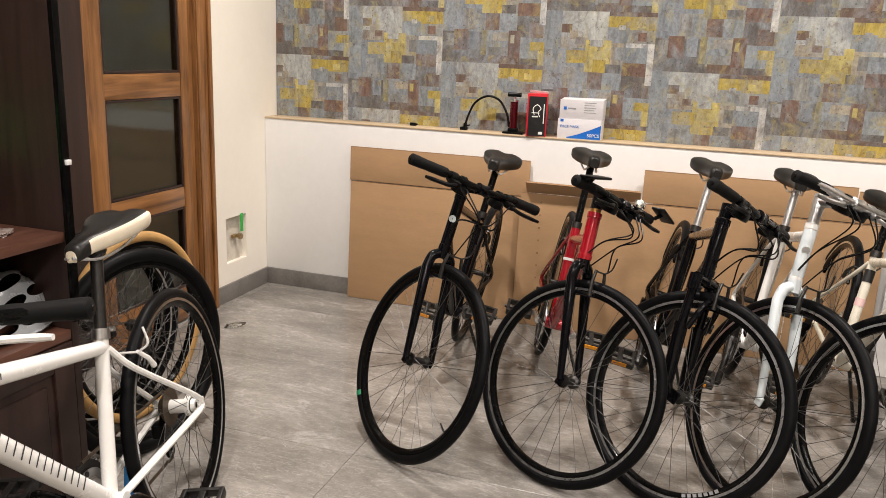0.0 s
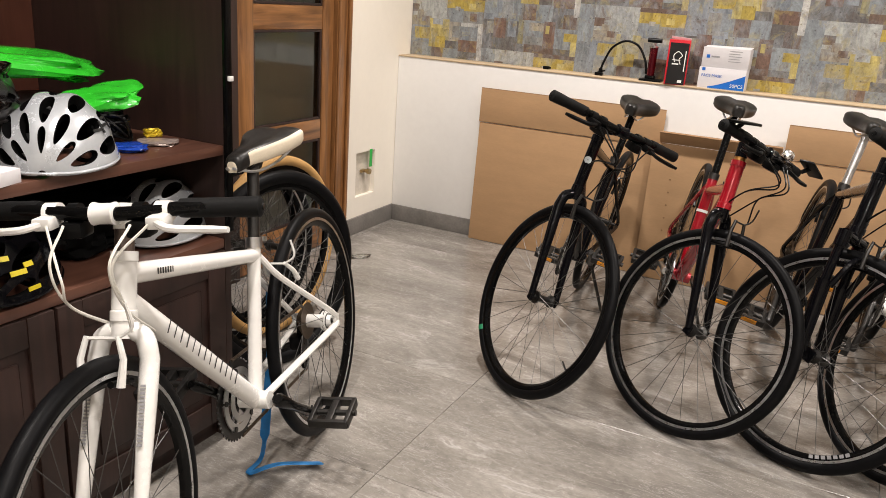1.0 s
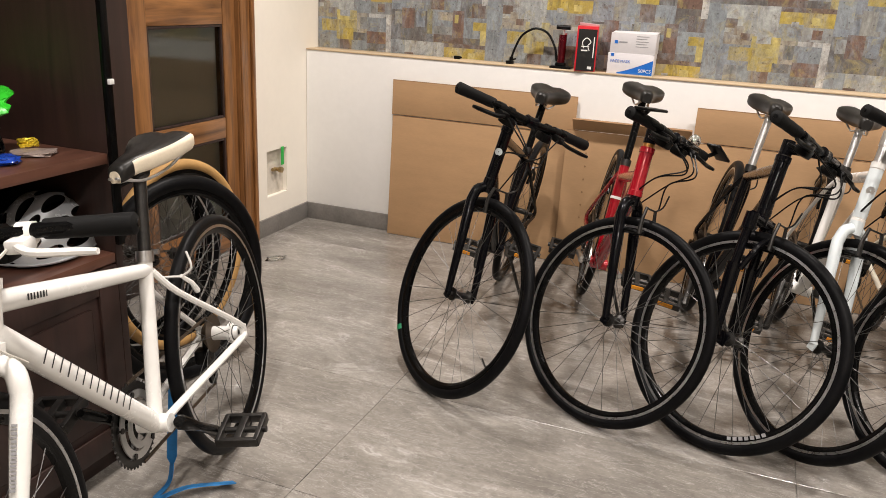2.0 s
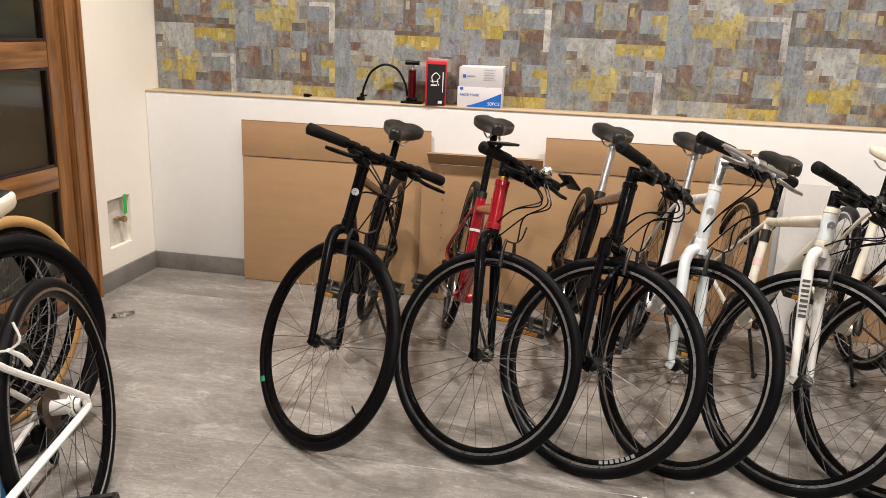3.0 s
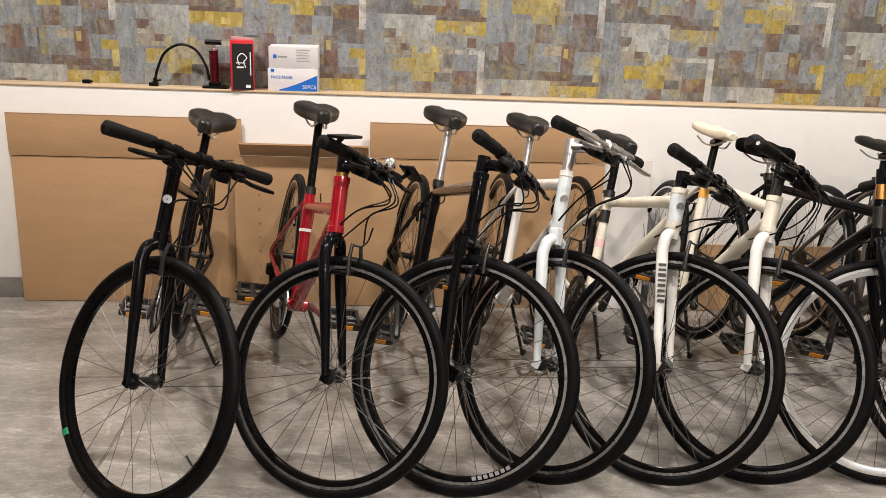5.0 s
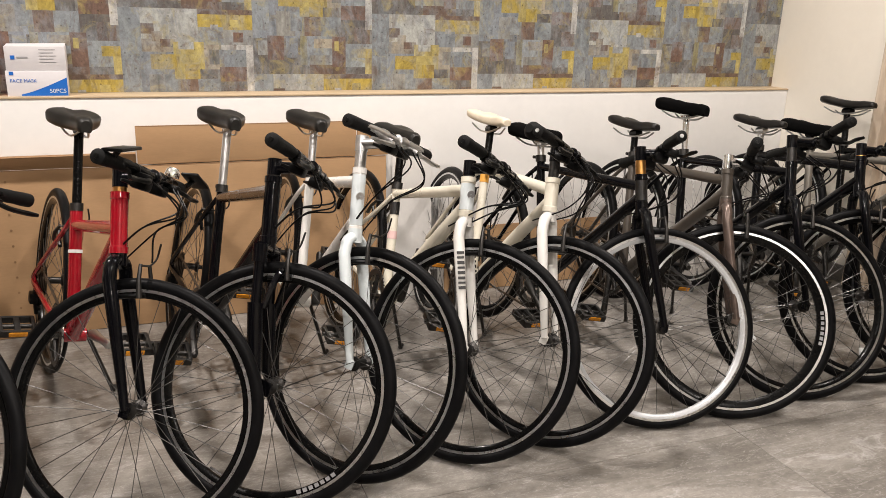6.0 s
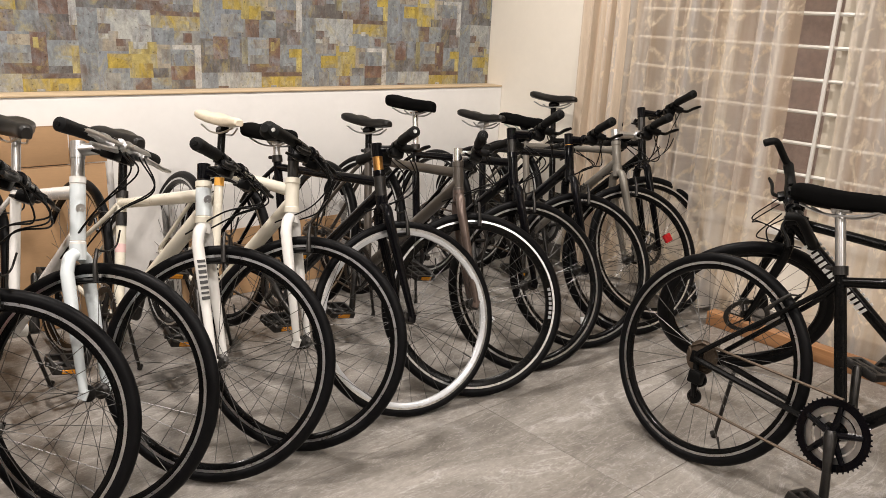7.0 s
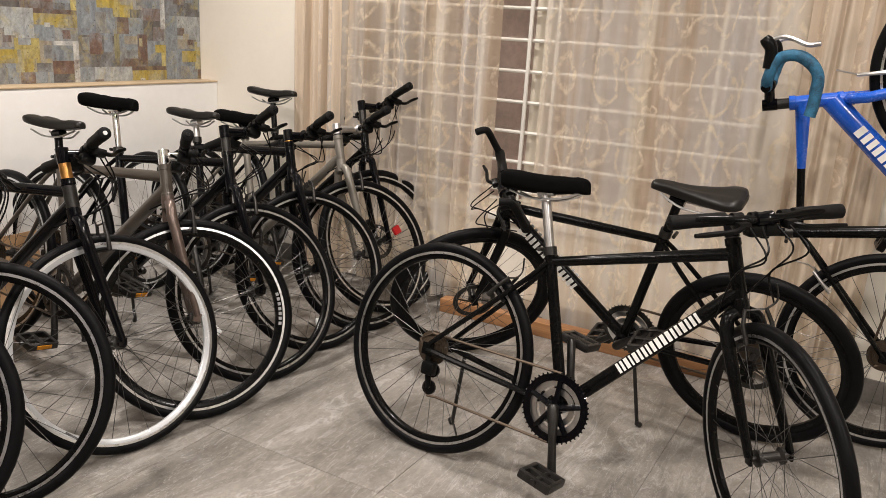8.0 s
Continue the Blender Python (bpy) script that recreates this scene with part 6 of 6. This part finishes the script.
def helmet(label, at, rz, mat, s=1.0, tilt=0, marks=None):
    """A vented shell: rows of long oval openings run from brow to crown, with a rim and a dark liner."""
    h = thing("helmet", label, "helmet", "helmets on the shelves", m=Matrix.Translation(at) @ pose(0, 0, 0, tilt, 0, rz) @ Matrix.Scale(s, 4))
    A, B, C = 0.145, 0.110, 0.138
    def pt(az, el, k=1.0):
        """az: across, from one side over the top to the other; el: from brow to nape."""
        se = math.sin(el) ** 0.85
        ridge = 1 + 0.022 * math.cos(2 * az * 5.0) * se
        return Vector((A * k * math.cos(el), B * k * ridge * se * math.cos(az), max(0.0, C * k * ridge * se * math.sin(az))))
    vents = []
    edge_row, mid_row = ((40, 15), (80, 19), (122, 17)), ((26, 11), (60, 18), (102, 18), (141, 13))
    for c_, row in ((17, edge_row), (41, mid_row), (65, edge_row), (90, mid_row), (115, edge_row), (139, mid_row), (163, edge_row)):
        for e_, l_ in row:
            vents.append((radians(c_), radians(e_), radians(7.0), radians(l_ * 1.06)))
    NU, NV = 110, 110
    AZ = [math.pi * i / (NU - 1) for i in range(NU)]
    EL = [0.05 + (math.pi - 0.10) * j / NV for j in range(NV + 1)]
    keep = {}
    for j in range(NV):
        for i in range(NU - 1):
            az, el = (AZ[i] + AZ[i + 1]) / 2, (EL[j] + EL[j + 1]) / 2
            keep[i, j] = not any(((az - va) / hw) ** 2 + ((el - ve) / hl) ** 2 < 1 for va, ve, hw, hl in vents)

    def settled(i, j):
        """A corner of the shell; those on the rim of a vent are drawn onto its oval."""
        az, el = AZ[i], EL[j]
        near = {keep.get((i - di, j - dj), True) for di in (0, 1) for dj in (0, 1)}
        if len(near) == 2:
            va, ve, hw, hl = min(vents, key=lambda v: ((az - v[0]) / v[2]) ** 2 + ((el - v[1]) / v[3]) ** 2)
            rho = math.hypot((az - va) / hw, (el - ve) / hl)
            az, el = va + (az - va) / rho, ve + (el - ve) / rho
        return az, el
    bm = bmesh.new()
    spots = [[settled(i, j) for i in range(NU)] for j in range(NV + 1)]
    grid = [[bm.verts.new(pt(*q)) for q in row] for row in spots]
    inn = [[bm.verts.new(pt(*q, 0.86)) for q in row] for row in spots]
    for (i, j), k in keep.items():
        if not k:
            continue
        i2 = i + 1
        bm.faces.new((grid[j][i], grid[j][i2], grid[j + 1][i2], grid[j + 1][i]))
        bm.faces.new((inn[j][i], inn[j + 1][i], inn[j + 1][i2], inn[j][i2])).material_index = 1
        for (di, dj, p, q) in ((-1, 0, (j, i), (j + 1, i)), (1, 0, (j, i2), (j + 1, i2)), (0, -1, (j, i), (j, i2)), (0, 1, (j + 1, i), (j + 1, i2))):
            if not keep.get((i + di, j + dj), False):
                bm.faces.new((grid[p[0]][p[1]], grid[q[0]][q[1]], inn[q[0]][q[1]], inn[p[0]][p[1]])).material_index = 1
    for v in [v for v in bm.verts if not v.link_faces]:
        bm.verts.remove(v)
    part("shell", bm, [mat, MAT["gel"]], h)
    bm = bmesh.new()
    ring = [Vector((A * math.cos(2 * math.pi * i / 48), 1.02 * B * math.copysign(abs(math.sin(2 * math.pi * i / 48)) ** 0.85, math.sin(2 * math.pi * i / 48)), 0.004)) for i in range(49)]
    tube(bm, ring, 0.0028, 8, False)
    part("rim", bm, mat, h)
    bm = bmesh.new()
    for sx in (-1, 1):
        tube(bm, curve_pts([(0.06, sx * 0.08, 0.02), (0.03, sx * 0.06, 0.006), (-0.02, sx * 0.03, 0.004), (-0.07, sx * 0.06, 0.02)], 5), 0.005, 6)
    part("strap", bm, MAT["gel"], h)
    if marks:
        for k, (az, el, w, hh) in enumerate(marks):
            c = pt(az, el, 1.012)
            nrm = Vector((c.x / A ** 2, c.y / B ** 2, c.z / C ** 2)).normalized()
            t = Vector((0, 0, 1)).cross(nrm).normalized()
            mt = Matrix.Translation(c) @ Matrix((t, nrm, t.cross(nrm))).transposed().to_4x4()
            bm = bmesh.new()
            box(bm, (-w, -0.001, -hh), (w, 0.001, hh), m=mt)
            part("decal", bm, MAT["mark_black"] if mat is not MAT["black"] else YELLOW, h)
    return h
YELLOW = simple("yellow_print", (0.62, 0.50, 0.02), 0.4, var=0.1)
PEARLW = simple("silver_white_helmet_shell", (0.50, 0.525, 0.55), 0.25, 0.25, var=0.06, coat=0.5)
helmet("silver-white vented bicycle helmet on the upper shelf", (-1.09, 1.085, SH1 + 0.008), -50, PEARLW, 1.02, 0, [(0.60, 1.15, 0.014, 0.003), (0.60, 1.30, 0.003, 0.013), (0.60, 1.42, 0.013, 0.003), (0.60, 1.58, 0.003, 0.014), (0.70, 1.50, 0.010, 0.003)])
helmet("white vented bicycle helmet on the lower shelf", (-1.15, 1.41, SH2 + 0.008), -70, PEARLW, 0.98)
helmet("black bicycle helmet with yellow marks on the lower shelf", (-1.13, 0.95, SH2 + 0.008), -50, MAT["black"], 1.05, 0, [(1.0, 0.75, 0.010, 0.005), (0.6, 0.75, 0.016, 0.005), (0.6, 0.95, 0.010, 0.005), (0.2, 0.9, 0.014, 0.004)])
helmet("dark helmet in a clear bag on the upper shelf", (-1.25, 0.97, SH1 + 0.088), -60, simple("dark_grey_helmet_shell", (0.03, 0.028, 0.027), 0.3, coat=0.4), 1.05)
bm = bmesh.new()
box(bm, (-1.42, 0.83, SH1 + 0.001), (-1.22, 1.06, SH1 + 0.088), 0.004)
_s = new("carton", mesh_from(bm, "carton", SEG_BLK))
tagged(_s, "low black carton under the bagged helmet", "box")

FILM = glass_material("clear_plastic_film", (0.95, 0.97, 0.96), 0.08)
GREEN = simple("bright_green_plastic_bag", (0.03, 0.48, 0.025), 0.25, var=0.18, scale=30, bumpy=0.6, coat=0.5)


def crumpled(name, label, cat, at, size, rz, mat, seed, amp=0.25, tilt=(0, 0), smooth=False):
    """A soft creased packet: a pillow with random dents."""
    rng = random.Random(seed)
    bm = bmesh.new()
    bmesh.ops.create_icosphere(bm, subdivisions=4, radius=1.0)
    off = Vector((rng.uniform(0, 50), rng.uniform(0, 50), rng.uniform(0, 50)))
    for v in bm.verts:
        c = v.co.copy()
        q = Vector([math.copysign(abs(k) ** 0.55, k) for k in c])
        n1 = noise.noise(q * 1.6 + off)
        n2 = abs(noise.noise(q * 4.5 + off))
        q *= 1 + amp * n1 - 0.35 * amp * n2
        v.co = Vector((q.x * size[0], q.y * size[1], max(-size[2], q.z * size[2])))
    zmin = min(v.co.z for v in bm.verts)
    for v in bm.verts:
        v.co.z -= zmin
    ob = new(name, mesh_from(bm, name, mat, True))
    ob.matrix_world = Matrix.Translation(at) @ pose(0, 0, 0, tilt[0], tilt[1], rz)
    return tagged(ob, label, cat)
crumpled("plastic_bag", "bright green plastic bag on the upper shelf", "bag", (-1.38, 1.20, SH1 + 0.150), (0.19, 0.085, 0.028), 78, GREEN, 3, 0.4, (6, 8))
crumpled("plastic_bag", "bright green packet with clear window on the shelf", "bag", (-1.21, 1.31, SH1 + 0.088), (0.080, 0.055, 0.020), 55, GREEN, 5, 0.4, (14, -8))
crumpled("carton", "pile of dark packets under the green bags", "packets", (-1.34, 1.24, SH1), (0.15, 0.11, 0.052), 60, SEG_BLK, 6, 0.25)
crumpled("accessory_packet", "blue plastic packet on the upper shelf", "packet", (-1.10, 1.27, SH1), (0.045, 0.032, 0.009), 40, simple("blue_packet_film", (0.01, 0.05, 0.34), 0.25, coat=0.6, bumpy=0.4), 7, 0.3)
crumpled("accessory_packet", "flat packet of small silver parts on the shelf", "packet", (-1.115, 1.375, SH1), (0.045, 0.035, 0.006), 30, simple("silver_parts_packet", (0.35, 0.28, 0.25), 0.3, 0.4, var=0.5, scale=60, bumpy=0.5), 9, 0.3)
crumpled("plastic_bag", "clear plastic bag crumpled over a dark helmet", "bag", (-1.20, 0.93, SH1 + 0.10), (0.10, 0.09, 0.055), 30, FILM, 15, 0.5)
crumpled("glove_bag", "black packet of gloves on the lower shelf", "bag", (-1.22, 1.20, SH2), (0.12, 0.11, 0.062), 20, MAT["gel"], 21, 0.35)
crumpled("glove_bag", "black soft bag pushed back on the lower shelf", "bag", (-1.45, 1.02, SH2), (0.15, 0.20, 0.085), 85, MAT["gel"], 23, 0.3)
crumpled("plastic_wrap", "scrap of clear plastic wrap on the floor", "plastic wrap", (-1.56, 3.02, 0.0), (0.045, 0.022, 0.006), 60, FILM, 12, 0.5)


def cable_pile(label, at, r, mat, seed, n=14, high=0.055):
    rng = random.Random(seed)
    c = thing("cable_bundle", label, "cables", m=Matrix.Translation(at))
    for k in range(n):
        bm = bmesh.new()
        a0 = rng.uniform(0, 6.28)
        pts = [(r * rng.uniform(0.5, 1) * math.cos(a0 + i), r * rng.uniform(0.5, 1) * math.sin(a0 + i), 0.005 + rng.uniform(0, high)) for i in range(6)]
        tube(bm, curve_pts(pts, 5), 0.0035, 6)
        part("cable", bm, mat, c)
cable_pile("tangle of black lock cables on the upper shelf", (-1.20, 1.30, SH1 + 0.0), 0.058, MAT["plastic"], 4, 22, 0.075)
cable_pile("small heap of yellow-gold parts on the shelf", (-1.155, 1.40, SH1 + 0.008), 0.022, simple("gold_parts", (0.62, 0.45, 0.03), 0.3, 0.5), 6, 9, 0.014)
bm = bmesh.new()
box(bm, (-0.05, -0.04, 0), (0.05, 0.04, 0.028), 0.002)
_b = new("carton", mesh_from(bm, "carton", CARTON))
_b.matrix_world = pose(-1.045, 0.885, SH1, 0, 0, 15)
tagged(_b, "small plain white carton on the upper shelf", "box")
bm = bmesh.new()
tube(bm, curve_pts([(-1.16, 1.15, SH2 + 0.02), (-1.12, 1.08, SH2 + 0.06), (-1.10, 1.02, SH2 + 0.05), (-1.16, 0.98, SH2 + 0.02)], 6), 0.012, 8)
_b = new("lock", mesh_from(bm, "lock", MAT["plastic"]))
tagged(_b, "black cable lock lying on the lower shelf", "lock")


# ---- spare wheels by the door ----
def spare_wheel(label, at, psi, lean, spec, spin):
    w = thing("spare_wheel", label, "wheel", "spare wheels", m=pose(*at, 0, 0, psi) @ pose(0, 0, 0, lean, 0, 0))
    wheel(w, "rim", Vector((0, 0, R_W)), Matrix(), spec, spin)
spare_wheel("wheel with a tan-walled tyre leaning by the door", (-1.34, 2.12, 0), -92, 1, (0.019, "black_matte", 0.02, None, "tan_rubber"), 0.2)
spare_wheel("wheel with a black knobbly tyre leaning by the door", (-1.16, 1.94, 0), -100, 5, (0.023, "black_matte", 0.02, None, "rubber"), 0.9)
spare_wheel("black wheel with bright machined rim leaning by the door", (-1.40, 2.03, 0), -98, 2, (0.02, "black_matte", 0.022, "track", "rubber"), 1.5)
spare_wheel("black wheel with bright rim edge behind the others", (-1.47, 2.06, 0), -98, 2, (0.016, "black_matte", 0.022, "track", "rubber"), 0.5)

# blue strap from the white bicycle to the floor
def strap():
    pts = curve_pts([(-0.87, 1.50, 0.46), (-0.86, 1.49, 0.30), (-0.86, 1.47, 0.12), (-0.85, 1.44, 0.012), (-0.83, 1.36, 0.010), (-0.78, 1.42, 0.022), (-0.70, 1.50, 0.010)], 7)
    bm = bmesh.new()
    prev = None
    for i, p in enumerate(pts):
        w = Vector((0.010, 0.006, 0.0)) if p.z > 0.05 else Vector((0.011, -0.006, 0.004))
        t = Vector((0.0, 0.0015, 0.001))
        ring = [bm.verts.new(p - w - t), bm.verts.new(p + w - t), bm.verts.new(p + w + t), bm.verts.new(p - w + t)]
        if prev:
            for k in range(4):
                bm.faces.new((prev[k], prev[(k + 1) % 4], ring[(k + 1) % 4], ring[k]))
        prev = ring
    ob = new("strap", mesh_from(bm, "strap", simple("blue_webbing", (0.01, 0.14, 0.36), 0.7, var=0.2, scale=80, bumpy=0.3)))
    tagged(ob, "blue webbing strap trailing from bicycle to floor", "strap")
strap()

# ---- ceiling downlights ----
for lx, ly in LAMPS:
    d = thing("downlight", "round recessed ceiling downlight, lit warm white", "ceiling light", "downlights", m=pose(lx, ly, CEIL))
    bm = bmesh.new()
    lathe(bm, [(0.105, -0.001), (0.105, -0.012), (0.088, -0.016), (0.088, -0.001)], 32, "z")
    part("trim", bm, MAT["grille"], d)
    bm = bmesh.new()
    lathe(bm, [(0.0875, -0.002), (0.0875, -0.008), (0.001, -0.008), (0.001, -0.002)], 32, "z")
    part("diffuser", bm, cached("lampglow", lambda: glow_material("lamp_diffuser", (1.0, 0.86, 0.72), 14)), d)

# ---- floor tiles ----
def floor_tiles():
    tx, ty, gap = 1.2, 0.6, 0.0014
    xs = [-0.56 + tx * k for k in range(-2, 5)]
    ys = [2.75 + ty * k for k in range(-10, 3)]
    x_lo, x_hi, y_lo, y_hi = WALL_L + 0.0005, WALL_R - 0.0005, WALL_S + 0.0005, WALL_B - 0.0005
    shared = {}
    for i, xa in enumerate(xs):
        for j, ya in enumerate(ys):
            a, b = max(xa, x_lo) + gap / 2, min(xa + tx, x_hi) - gap / 2
            c, d = max(ya, y_lo) + gap / 2, min(ya + ty, y_hi) - gap / 2
            if b - a < 0.01 or d - c < 0.01:
                continue
            key = (round(b - a, 4), round(d - c, 4))
            if key not in shared:
                bm = bmesh.new()
                box(bm, (-(b - a) / 2, -(d - c) / 2, -0.009), ((b - a) / 2, (d - c) / 2, 0.0), 0.0008, None, 1)
                shared[key] = mesh_from(bm, "tile", MAT["floor"], False)
            t = new("tile", shared[key])
            t.parent = floor
            t.location = ((a + b) / 2, (c + d) / 2, 0.0)
floor_tiles()
